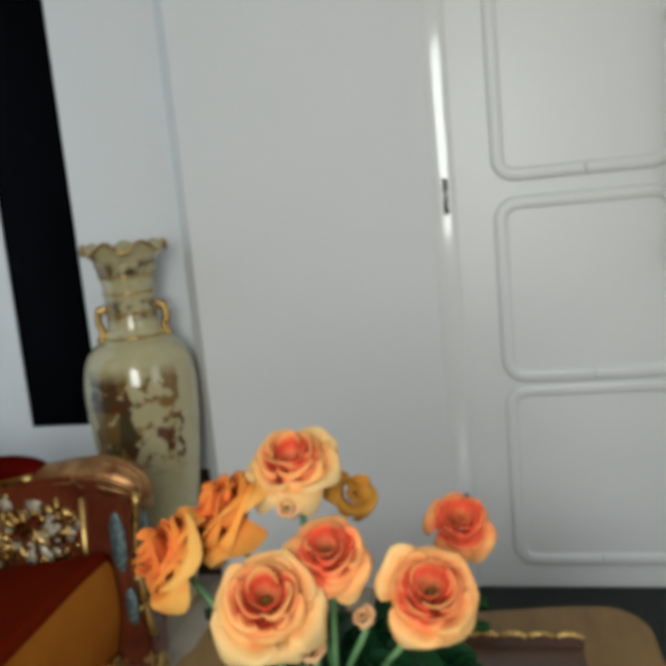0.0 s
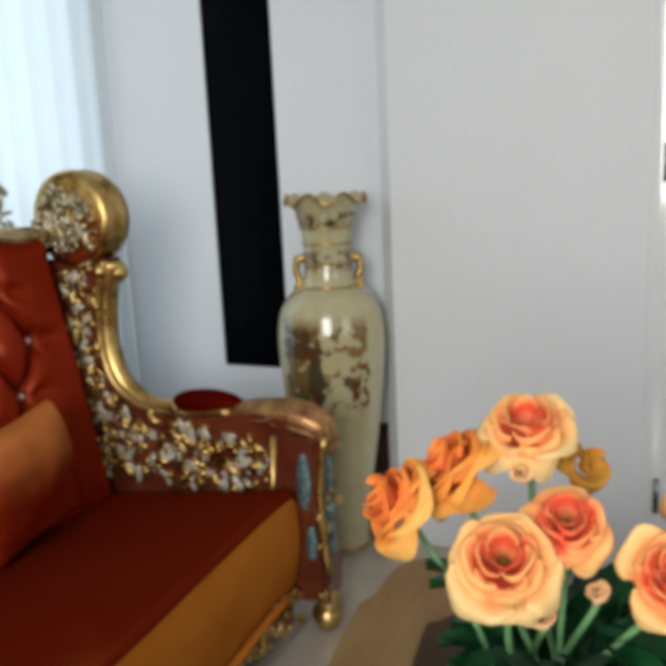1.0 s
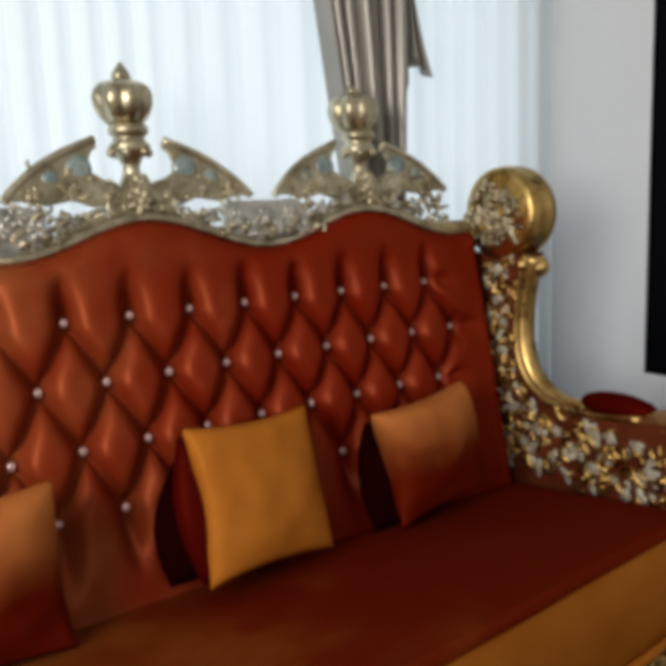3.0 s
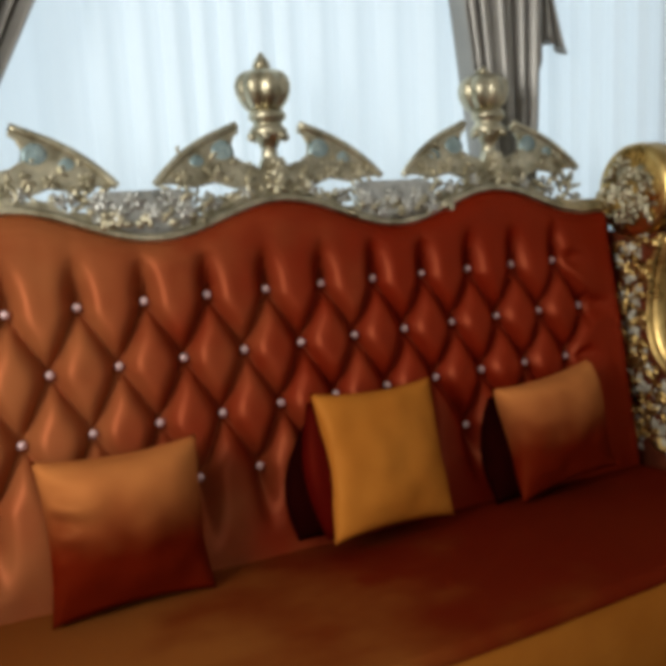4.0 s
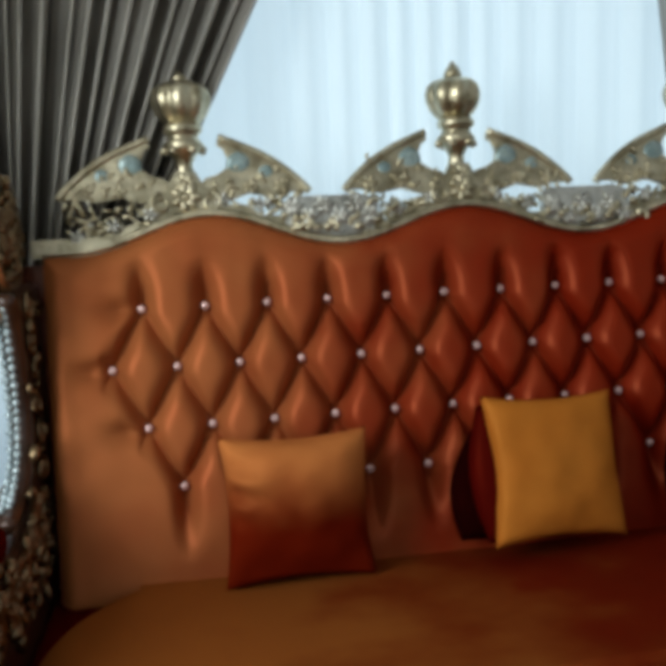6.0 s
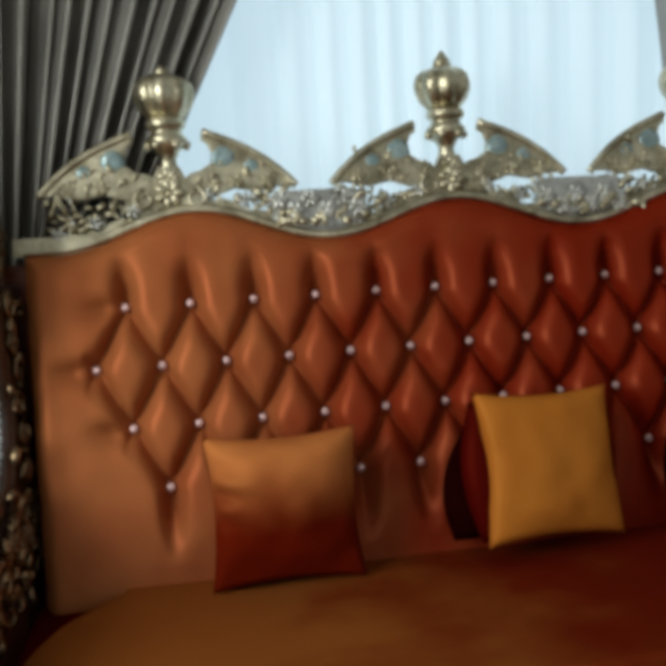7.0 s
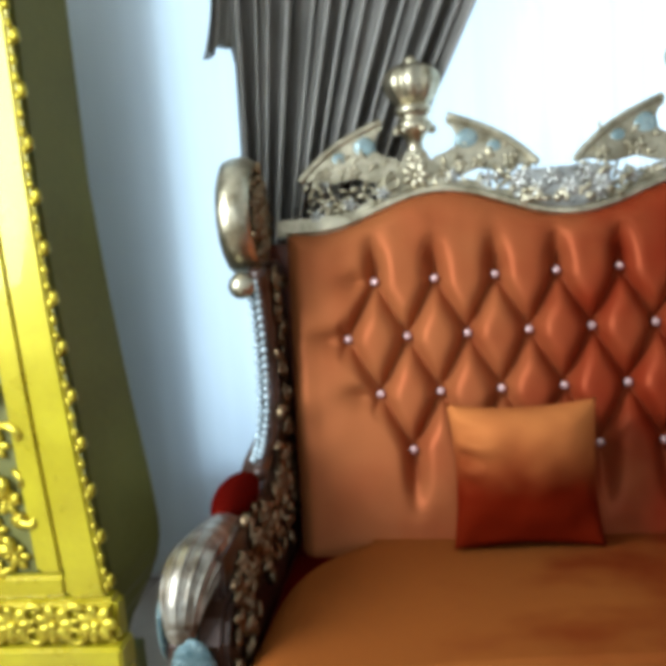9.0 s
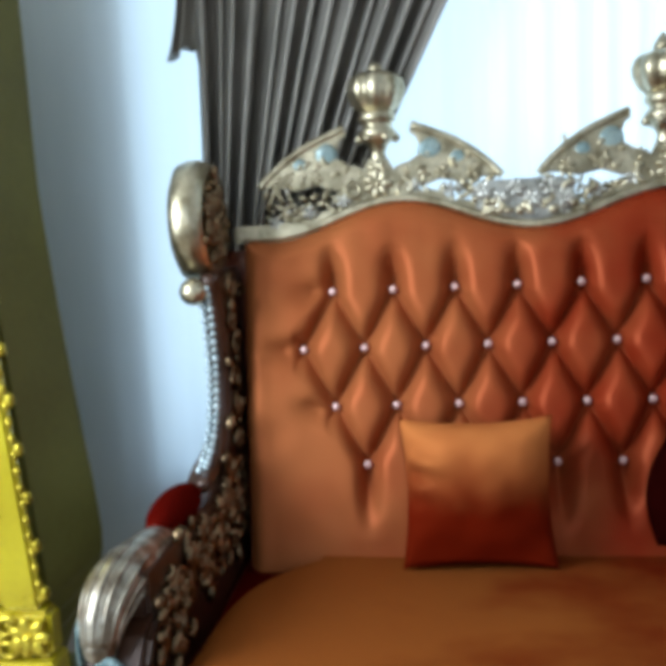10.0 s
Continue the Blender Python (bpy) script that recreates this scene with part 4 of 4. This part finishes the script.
    if s > 0:
        blob(bm, (X0 - 0.018, -0.800, 0.465), 1.0, (0.010, 0.022, 0.085), sub=3)
        blob(bm, (X0 - 0.018, -0.815, 0.285), 1.0, (0.010, 0.018, 0.055), sub=3)
    for n in range(4):
        blob(bm, (s * (X0 + 0.04), -0.85, 0.20 + 0.055 * n), 0.020 + 0.003 * (n % 2), (1, 0.5, 1.2), sub=2)
    part("inlay", bm, TEAL, post, "teal-grey oval inlay")
    bm = bmesh.new()
    spots = scatter([(0.0, 0.10), (0.09, 0.10), (0.09, 0.60), (0.0, 0.60)], 40, 31 + s, 0.022)
    carve(bm, [p for p in spots if not (0.42 < p[1] < 0.58) and (s > 0 or p[1] < 0.32)], lambda u, v, w: (s * (X0 - 0.005 + u), -0.838 - w, v), 33, (0.03, 0.05), 0.4)
    if s > 0:
        tube(bm, smooth_line([(s * (X0 - 0.012), -0.865, 0.60), (s * (X0 - 0.012), -0.845, 0.42), (s * (X0 - 0.012), -0.86, 0.20)]), 0.013)
        tube(bm, [(s * (X0 - 0.016), -0.712, 0.59), (s * (X0 - 0.016), -0.695, 0.38), (s * (X0 - 0.016), -0.715, 0.17)], 0.010, side=(1, 0, 0))
    else:
        carve(bm, scatter([(-0.82, 0.16), (-0.70, 0.16), (-0.69, 0.38), (-0.705, 0.53), (-0.79, 0.52)], 34, 17, 0.022), lambda u, v, w: (-(X0 - 0.016 - w), u, v), 18, (0.04, 0.07), 0.1)
    part("carving", bm, GOLD if s > 0 else BRONZE, post)
    bm = bmesh.new()
    tube(bm, smooth_line([(s * (X0 + 0.035), -0.78, 0.14), (s * (X0 + 0.035), -0.83, 0.10), (s * (X0 + 0.035), -0.83, 0.055), (s * (X0 + 0.035), -0.80, 0.035)]), 0.034, n=12, side=(1, 0, 0))
    blob(bm, (s * (X0 + 0.035), -0.83, 0.042), 0.042, (1.1, 1, 1), sub=2)
    part("foot", bm, GOLD, sofa)
    bm = boxes((min(s * 1.02, s * 1.12), max(s * 1.02, s * 1.12), 0.04, 0.12, 0, 0.2), bevel=0.01)
    part("rear_leg", bm, MAHOGANY, sofa, smooth=False)


arm(-1)
arm(1)


# ---- pillows ----
def pillow(name, label, x, z, y, w, h, thick, mat, tilt, roll=0, yaw=0, seed=0, full=0.0):
    bm = bmesh.new()

    def f(sign):
        def g(u, v):
            a, b = 2 * u - 1, 2 * v - 1
            px, pz = a * (1 - 0.09 * (1 - b * b) * abs(a) ** 3), b * (1 - 0.09 * (1 - a * a) * abs(b) ** 3)
            t = ((1 - a * a) * (1 - b * b)) ** 0.42
            wr = 0.006 * noise.noise(Vector((a * 2.5 + seed, b * 2.5, sign)))
            crumple = 0.019 * (seed == 1) * math.exp(-((a + 0.85) / 0.3) ** 2 - ((b - 0.35) / 0.35) ** 2) * math.sin(17 * b + 4 * a)
            return (px * w / 2, sign * (thick / 2 * t) * (1 + full * b if sign < 0 else 1) + (wr + crumple) * min(1, 2 * t), pz * h / 2)
        return g
    grid(bm, 36, 36, f(-1)), grid(bm, 36, 36, f(1))
    bmesh.ops.remove_doubles(bm, verts=bm.verts, dist=0.0005)
    bmesh.ops.recalc_face_normals(bm, faces=bm.faces[:])
    ob = part(name, bm, mat)
    ob.matrix_world = pose(x, y, z, tilt, roll, yaw)
    return tagged(ob, label, "pillow")


pillow("throw_pillow", "square rust-orange satin pillow leaning on the backrest", -0.515, 0.552, -0.225, 0.35, 0.345, 0.21, SATIN_SHADED, -13, 0, 0, 1, 0.75)
ochre = pillow("throw_pillow", "square ochre satin pillow with a deep red velvet back", 0.118, 0.590, -0.225, 0.35, 0.36, 0.12, SATIN, -18, 2, 4, 2)
orange = pillow("throw_pillow", "square orange satin pillow beside the carved arm", 0.66, 0.568, -0.225, 0.335, 0.315, 0.16, SATIN_SHADED, -15, -7, 0, 3, 0.7)



def cover(parent, x0, x1, z0, z1, y, bulge, lean, mat, label):
    """Soft velvet swelling out behind a pillow's satin face: its back, and the gap's shade."""
    bm = bmesh.new()
    for side in (0.07, -0.05):
        grid(bm, 24, 24, lambda u, v: (x0 + (x1 - x0) * u - (bulge * math.sin(math.pi * v) + lean * (1 - v)) * (1 - u), y + side * (16 * u * (1 - u) * v * (1 - v)) ** 0.4, z0 + (z1 - z0) * v))
    bmesh.ops.remove_doubles(bm, verts=bm.verts, dist=0.0005)
    bmesh.ops.recalc_face_normals(bm, faces=bm.faces[:])
    part("back_sheet", bm, mat, parent, label)


cover(ochre, -0.175, 0.155, -0.17, 0.16, 0.03, 0.035, 0.0, VELVET_DEEP, "deep red velvet back")
# two near-black sheets added for the shade in the gaps left of the pillows
cover(ochre, -0.16, 0.12, -0.165, 0.11, 0.10, 0.045, 0.06, GAP_SHADE, "near-black maroon sheet for the shade behind the pillow")
cover(orange, -0.15, 0.12, -0.155, 0.13, 0.065, 0.03, 0.06, GAP_SHADE, "near-black maroon sheet for the shade beside the pillow")

# ---- vase ----
vase = tagged(empty("floor_vase", 1.655, -0.645, 0), "tall celadon porcelain floor vase with painted figures and gilded ruffled lip", "vase")
VP = [(0.112, 0.0), (0.120, 0.012), (0.116, 0.04), (0.122, 0.12), (0.142, 0.25), (0.170, 0.42), (0.192, 0.58), (0.203, 0.72), (0.200, 0.80), (0.183, 0.865), (0.150, 0.905), (0.113, 0.93),
      (0.094, 0.96), (0.088, 1.02), (0.090, 1.09), (0.100, 1.14), (0.112, 1.17)]
bm = bmesh.new()
lathe(bm, [(p.x * 0.9, p.y) for p in smooth_line([(r, z, 0) for r, z in VP], 4)], n=64)
part("body", bm, GLAZE, vase)
bm = bmesh.new()


def lip(u, v):
    a = 2 * math.pi * u
    r = 0.098 + 0.034 * v ** 1.4 * (1 + 0.10 * math.cos(7 * a))
    return (r * math.cos(a), r * math.sin(a), 1.165 + 0.055 * v ** 0.7 - 0.016 * v * math.cos(7 * a))


grid(bm, 112, 8, lip, closed_u=True)
ob = part("lip", bm, GLAZE, vase, "ruffled lip edged in gold")
ob.modifiers.new("thickness", "SOLIDIFY").thickness = 0.008
bm = bmesh.new()
tube(bm, [lip(k / 112, 1.0) for k in range(113)], 0.006, n=6, side=(0, 0, 1))
part("gilt_edge", bm, GOLD, vase)
for z, r in ((1.13, 0.090), (1.075, 0.082), (1.01, 0.081), (0.935, 0.102), (0.02, 0.109)):
    bm = bmesh.new()
    tube(bm, [(r * math.cos(k / 20 * math.pi), r * math.sin(k / 20 * math.pi), z) for k in range(41)], 0.004, n=6, side=(0, 0, 1))
    part("gilt_band", bm, GOLD, vase)
for a in (115, 295):
    ca, sa = math.cos(radians(a)), math.sin(radians(a))
    bm = bmesh.new()
    tube(bm, smooth_line([(0.078 * ca, 0.078 * sa, 1.03), (0.100 * ca, 0.100 * sa, 1.02), (0.108 * ca, 0.108 * sa, 0.985), (0.098 * ca, 0.098 * sa, 0.95), (0.112 * ca, 0.112 * sa, 0.92)]), 0.013, n=8)
    blob(bm, (0.102 * ca, 0.102 * sa, 1.02), 0.018)
    part("handle", bm, GOLD, vase, "gilded lion-shaped handle")


# ---- coffee table with flowers ----
def table_outline(x0, x1, y0, y1, r):
    out = []
    for u, v in rounded(x0, x1, y0, y1, r, 8):
        out.append((u, v))
    n = len(out)
    dense = []
    for i in range(n):
        a, b = out[i], out[(i + 1) % n]
        k = max(1, int(math.dist(a, b) / 0.03))
        dense += [(a[0] + (b[0] - a[0]) * j / k, a[1] + (b[1] - a[1]) * j / k) for j in range(k)]
    cx, cy = (x0 + x1) / 2, (y0 + y1) / 2
    return [(u, v - 0.018 * math.copysign(1, v - cy) * math.cos((u - cx) * 7) * (abs(v - cy) > 0.3)) if abs(u - cx) < 0.4 else
            (u - 0.018 * math.copysign(1, u - cx) * math.cos((v - cy) * 9), v) for u, v in dense]


table = tagged(empty("coffee_table", 0.22, -1.62, 0), "low brown lacquered coffee table with a shaped top", "table")
bm = bmesh.new()
plate(bm, table_outline(-0.36, 0.80, -2.055, -1.18, 0.085), 0.035, lambda u, v, w: (u - 0.22, v + 1.62, 0.415 + w), 0.008)
part("tabletop", bm, TABLE_TOP, table, smooth=False)
bm = bmesh.new()
plate(bm, table_outline(-0.22, 0.62, -1.94, -1.33, 0.08), 0.008, lambda u, v, w: (u - 0.22, v + 1.62, 0.447 + w), 0.002)
part("top_inset", bm, DARK_WOOD, table, "darker inset panel", smooth=False)
bm = bmesh.new()
plate(bm, table_outline(-0.31, 0.75, -2.03, -1.23, 0.10), 0.075, lambda u, v, w: (u - 0.22, v + 1.62, 0.338 + w), 0.006)
part("apron", bm, MAHOGANY, table, smooth=False)
for u in (-0.46, 0.46):
    for v in (-0.34, 0.34):
        bm = bmesh.new()
        tube(bm, smooth_line([(u, v, 0.345), (u * 1.06, v * 1.06, 0.26), (u * 1.0, v * 1.0, 0.12), (u * 1.08, v * 1.08, 0.0)]), lambda t: 0.045 - 0.022 * t, n=10)
        part("leg", bm, MAHOGANY, table)

# tissue box with a scalloped gilt rim
tis = tagged(empty("tissue_box", 0.50, -1.812, 0.455), "dark brown tissue box with scalloped gilded rim on the table", "box")
part("body", boxes((-0.07, 0.07, -0.102, 0.102, 0, 0.058), bevel=0.006), UMBER, tis, smooth=False)
for sx in (-0.066, 0.066):
    scallop = [(-0.102 + 0.204 * k / 60, 0.068 + 0.010 * abs(math.sin(math.pi * 4.5 * k / 60)) ** 0.7) for k in range(61)]
    bm = bmesh.new()
    plate(bm, [(-0.102, 0.05)] + scallop + [(0.102, 0.05)], 0.008, lambda u, v, w: (sx - 0.004 + w, u, v), 0.002)
    gallery = part("gallery", bm, UMBER, tis, smooth=False)
    bm = bmesh.new()
    tube(bm, [(sx, u, v) for u, v in scallop], 0.0045, n=8)
    part("gilt_edge", bm, GOLD, gallery)


def rose(parent_name, label, at, radius, facing, seed, mat, layers=(3, 4, 5, 6, 6), opening=1.0, broad=1.12):
    """A full artificial rose: an open cup of upright petals round a dark heart, wide scalloped petals outside."""
    rnd = random.Random(seed)
    head = tagged(empty(parent_name, *at), label, "flower", group="bouquet on the table")
    head.rotation_euler = (Vector(facing).to_track_quat("Z", "Y")).to_euler()
    for li, count in enumerate(layers):
        t = (li + 1) / len(layers)
        for k in range(count):
            a0 = 2 * math.pi * (k + 0.43 * li) / count + rnd.uniform(-0.25, 0.25)
            span = math.pi / count * rnd.uniform(1.15, 1.5) * broad
            reach = radius * (0.20 + 0.84 * t ** 1.2) * opening * rnd.uniform(0.84, 1.10)
            hgt = radius * (0.66 - 0.48 * t) * rnd.uniform(0.7, 1.3)
            droop = radius * 0.75 * max(0, t - 0.5) * rnd.uniform(0.2, 1.7)
            ruffle, ph, skew = rnd.uniform(0.08, 0.20) * (0.5 + t), rnd.uniform(0, 6), rnd.uniform(-0.3, 0.3)
            nick, freq = rnd.uniform(0.01, 0.05), rnd.uniform(3, 5)

            def f(u, v):
                s = 2 * u - 1
                wide = math.sin(math.pi * min(0.5, 0.07 + v * 0.56))
                a = a0 + s * span * wide + skew * v
                tip = reach * (1 - 0.16 * s ** 4 - nick * v * math.cos(freq * s + ph) ** 2)
                q = 0.07 * radius + (tip - 0.07 * radius) * math.sin(v * math.pi / 2) ** 0.85
                z = -0.4 * radius * (1 - v) ** 2 + hgt * math.sin(v * math.pi * 0.66) - droop * v ** 2.2 + ruffle * radius * math.sin(freq * 0.8 * s + ph) * v ** 2.5 - 0.12 * radius * t * max(0, v - 0.75) / 0.25
                return (q * math.cos(a), q * math.sin(a), z)
            bm = bmesh.new()
            grid(bm, 12, 9, f)
            part("petal", bm, mat, head)
    bm = bmesh.new()
    blob(bm, (0, 0, 0.04 * radius), radius * 0.10, (1, 1, 0.9), sub=2)
    part("heart", bm, HEART, head)
    return head


FLOWERS = [((0.055, -1.590, 1.015), 0.054, (-0.45, -0.02, 0.85)), ((-0.051, -1.643, 0.967), 0.045, (-0.62, -0.1, 0.8)), ((-0.094, -1.596, 0.944), 0.055, (-0.62, -0.15, 0.75)),
           ((-0.065, -1.733, 0.938), 0.050, (-0.66, -0.1, 0.72)), ((0.065, -1.755, 0.946), 0.039, (-0.6, -0.1, 0.75))]
for i, (at, r, facing) in enumerate(FLOWERS):
    rose("rose", "peach-orange artificial rose with coral heart", at, r * 0.90, facing, 200 + i, PETAL)
rose("rose", "amber-orange artificial rose turned aside", (0.005, -1.468, 0.940), 0.052, (-0.35, 0.7, 0.45), 230, PETAL_SIDE, (4, 5, 5, 6), broad=1.5)
rose("rose", "amber-orange artificial rose turned aside", (0.036, -1.522, 0.972), 0.052, (-0.30, 0.65, 0.65), 231, PETAL_SIDE, (4, 5, 5, 6), broad=1.5)
rose("rose_bud", "small pale peach rosebud among leaves", (-0.045, -1.668, 0.905), 0.018, (-0.6, 0, 0.8), 232, PETAL_BUD, (3, 4), 0.6)
rose("rose_bud", "small pale peach rosebud among leaves", (-0.07, -1.625, 0.888), 0.020, (-0.6, 0, 0.8), 233, PETAL_BUD, (3, 4), 0.6)
rose("rose_bud", "cream rosebud below the open rose", (0.018, -1.590, 0.984), 0.024, (-0.8, 0, 0.3), 234, PETAL_BUD, (3, 4), 0.6)
rose("rose_bud", "ochre half-open rosebud behind the rose", (0.08, -1.645, 0.975), 0.034, (-0.3, -0.5, 0.4), 235, PETAL_OCHRE, (3, 4), 0.8)

pot = tagged(empty("flower_pot", 0.0, -1.635, 0.455), "dark glazed flower pot on the table holding stems and leaves", "flower pot")
bm = bmesh.new()
lathe(bm, [(0.055, 0), (0.062, 0.01), (0.07, 0.08), (0.085, 0.18), (0.092, 0.24), (0.098, 0.25), (0.092, 0.26), (0.08, 0.25)], n=32)
part("body", bm, DARK_WOOD, pot, "dark brown pot")
rnd = random.Random(77)
for at, *_ in FLOWERS + [((0.010, -1.470, 0.940),), ((0.036, -1.520, 0.972),), ((-0.045, -1.668, 0.905),), ((-0.07, -1.625, 0.888),)]:
    base = Vector((rnd.uniform(-0.04, 0.04), rnd.uniform(-0.04, 0.04), 0.22))
    tip = Vector(at) - Vector((0.0, -1.635, 0.455)) + Vector((0.012, 0, -0.02))
    bm = bmesh.new()
    tube(bm, smooth_line([base, base * 0.5 + tip * 0.5 + Vector((rnd.uniform(-0.02, 0.02), rnd.uniform(-0.02, 0.02), 0.02)), tip]), 0.0035, n=6)
    part("stem", bm, STEM, pot)
for k in range(110):
    a = rnd.uniform(0, 6.28)
    b0 = Vector((0.05 * math.cos(a), 0.05 * math.sin(a), 0.24 + rnd.uniform(0, 0.16)))
    out = Vector((math.cos(a), math.sin(a), rnd.uniform(0.1, 1.0))).normalized()
    side = out.cross(Vector((0, 0, 1))).normalized()
    ln, wd, dr = rnd.uniform(0.07, 0.12), rnd.uniform(0.016, 0.027), rnd.uniform(0.02, 0.06)
    bm = bmesh.new()
    grid(bm, 4, 8, lambda u, v: b0 + out * ln * v + side * (2 * u - 1) * wd * math.sin(math.pi * min(1, v * 0.93 + 0.06)) + Vector((0, 0, -dr * v * v + 0.012 * abs(2 * u - 1))))
    part("leaf", bm, LEAF, pot)

# ---- yellow cabinet ----
cab = tagged(empty("display_cabinet", -1.96, -0.33, 0), "bright yellow lacquered cabinet with gilded carved mouldings and panel", "cabinet")
ci = Matrix.Translation((1.96, 0.33, 0))


CR, CL, CF, CB = -1.515, -2.40, -0.45, -0.20


def cpart(name, bm, mat, parent=cab, label="", smooth=False):
    """A part of the cabinet; its sides swell towards the base."""
    tall = [e for e in bm.edges if abs(e.verts[0].co.z - e.verts[1].co.z) > 0.5]
    if tall:
        bmesh.ops.subdivide_edges(bm, edges=tall, cuts=14, use_grid_fill=True)
    for v in bm.verts:
        k = (v.co.x - (CL + CR) / 2) / ((CR - CL) / 2)
        v.co.x += k * swell(v.co.z)
    bm.transform(ci)
    return part(name, bm, mat, parent, label, smooth)


def swell(z):
    return -0.016 + 0.055 * min(1, max(0, (1.35 - z) / 0.95)) ** 1.5


cpart("plinth", boxes((CL - 0.02, CR + 0.03, CF - 0.03, CF + 0.05, 0.145, 0.268), bevel=0.006), YELLOW)


def side_x(z, back):
    """Half width of the bombe body: widest low down, tucked in again above the feet."""
    tuck = 0.17 * max(0, (0.50 - z) / 0.36) ** 2
    return (CR - CL) / 2 + back * (0.042 + 0.022 * min(1, max(0, (1.3 - z) / 0.7))) - tuck * back - 0.004


bm = bmesh.new()
rings = []
for k in range(41):
    z = 0.146 + (2.0 - 0.146) * k / 40
    mid, f0, f1 = (CL + CR) / 2, side_x(z, 0), side_x(z, 1)
    rings.append([bm.verts.new(p) for p in ((mid - f0, CF + 0.052, z), (mid + f0, CF + 0.052, z), (mid + f1, CB - 0.03, z), (mid + f1 - 0.02, CB, z), (mid - f1 + 0.02, CB, z), (mid - f1, CB - 0.03, z))])
for a, b in zip(rings, rings[1:]):
    for i in range(6):
        bm.faces.new((a[i], a[(i + 1) % 6], b[(i + 1) % 6], b[i]))
bm.faces.new(rings[0][::-1]), bm.faces.new(rings[-1])
cpart("body", bm, OLIVE, label="olive-grey bombe side boards", smooth=False)
for u in (CL + 0.06, CR - 0.05):
    bm = bmesh.new()
    tube(bm, smooth_line([(u, CF + 0.03, 0.15), (u + 0.01, CF, 0.10), (u - 0.01, CF + 0.01, 0.04), (u, CF - 0.01, 0.0)]), lambda t: 0.04 - 0.014 * t, n=10)
    cpart("foot", bm, YELLOW, smooth=True)
    cpart("rear_foot", boxes((u - 0.03, u + 0.03, CB - 0.08, CB - 0.02, 0, 0.146), bevel=0.004), OLIVE)
cpart("base_moulding", boxes((CL, CR + 0.022, CF - 0.012, CF + 0.05, 0.268, 0.375), bevel=0.012), YELLOW)
for u0, u1 in ((CR - 0.085, CR + 0.0), (CL, CL + 0.085)):
    cpart("stile", boxes((u0, u1, CF, CF + 0.03, 0.375, 2.0), bevel=0.008), YELLOW)
for u0, u1 in ((CR - 0.15, CR - 0.087), (CL + 0.087, CL + 0.15)):
    cpart("inner_stile", boxes((u0, u1, CF + 0.008, CF + 0.032, 0.43, 2.0), bevel=0.01), YELLOW)
cpart("bottom_rail", boxes((CL + 0.087, CR - 0.087, CF + 0.004, CF + 0.03, 0.375, 0.428), bevel=0.008), YELLOW)
cpart("panel", boxes((CL + 0.152, CR - 0.152, CF + 0.024, CF + 0.03, 0.43, 2.0)), OLIVE, label="olive panel behind gilded openwork")


def face(u, v, w):
    return (u, CF + 0.022 - w, v)


bm = bmesh.new()
carve(bm, scatter([(CL + 0.16, 0.44), (CR - 0.16, 0.44), (CR - 0.16, 1.25), (CL + 0.16, 1.25)], 300, 11, 0.024), face, 11, (0.045, 0.08), 0.08)
for n in range(70):
    u, v = CR - 0.19 - 0.085 * (n % 6) - 0.04 * (n // 6 % 2), 0.47 + 0.066 * (n // 6)
    flower(bm, (u, v), 0.030 + 0.006 * (n % 3), face, 6, "Y")
cpart("openwork", bm, YELLOW_GILT, smooth=True)
bm = bmesh.new()
for n in range(10):
    u = CR - 0.02 - 0.092 * n
    flower(bm, (u, 0.322), 0.044, lambda u, v, w: (u, CF - 0.014 - w, v), 7, "Y")
    for q, z in ((1, 0.346), (-1, 0.298)):
        volute(bm, (u - 0.046, z), 0.024, lambda u, v, w: (u, CF - 0.014 - w, v), 0.5, q, 1.1, 0.32)
cpart("base_carving", bm, YELLOW_GILT, smooth=True)
bm = bmesh.new()
for k in range(44):
    z = 0.40 + k * 0.036
    blob(bm, (CR + 0.004, CF + 0.004, z), 0.010, (0.8, 1, 1.3))
    if k % 3 == 0:
        blob(bm, (CR + 0.012, CF + 0.01, z + 0.012), 0.014, (0.7, 1, 1.4))
cpart("edge_beading", bm, YELLOW_GILT, smooth=True)
bm = bmesh.new()
plate(bm, [(CL - 0.03, 2.0), (CR + 0.03, 2.0), (CR + 0.05, 2.06), (CR + 0.03, 2.10), ((CL + CR) / 2, 2.22), (CL - 0.03, 2.10), (CL - 0.05, 2.06)], 0.28, lambda u, v, w: (u, CF - 0.02 + w, v), 0.01)
cpart("cornice", bm, YELLOW)

# ---- floor tiles ----
TS = 0.6
me = None
for i in range(-6, 4):
    for j in range(-8, 2):
        x, y = i * TS + 0.1, j * TS - 0.15
        if me is None:
            bm = boxes((0.0015, TS - 0.0015, 0.0015, TS - 0.0015, -0.012, 0.0))
            ob = part("tile", bm, TILE, floor, smooth=False)
            me = ob.data
        else:
            ob = new("tile", me)
            ob.parent = floor
        ob.location = (x, y, 0)
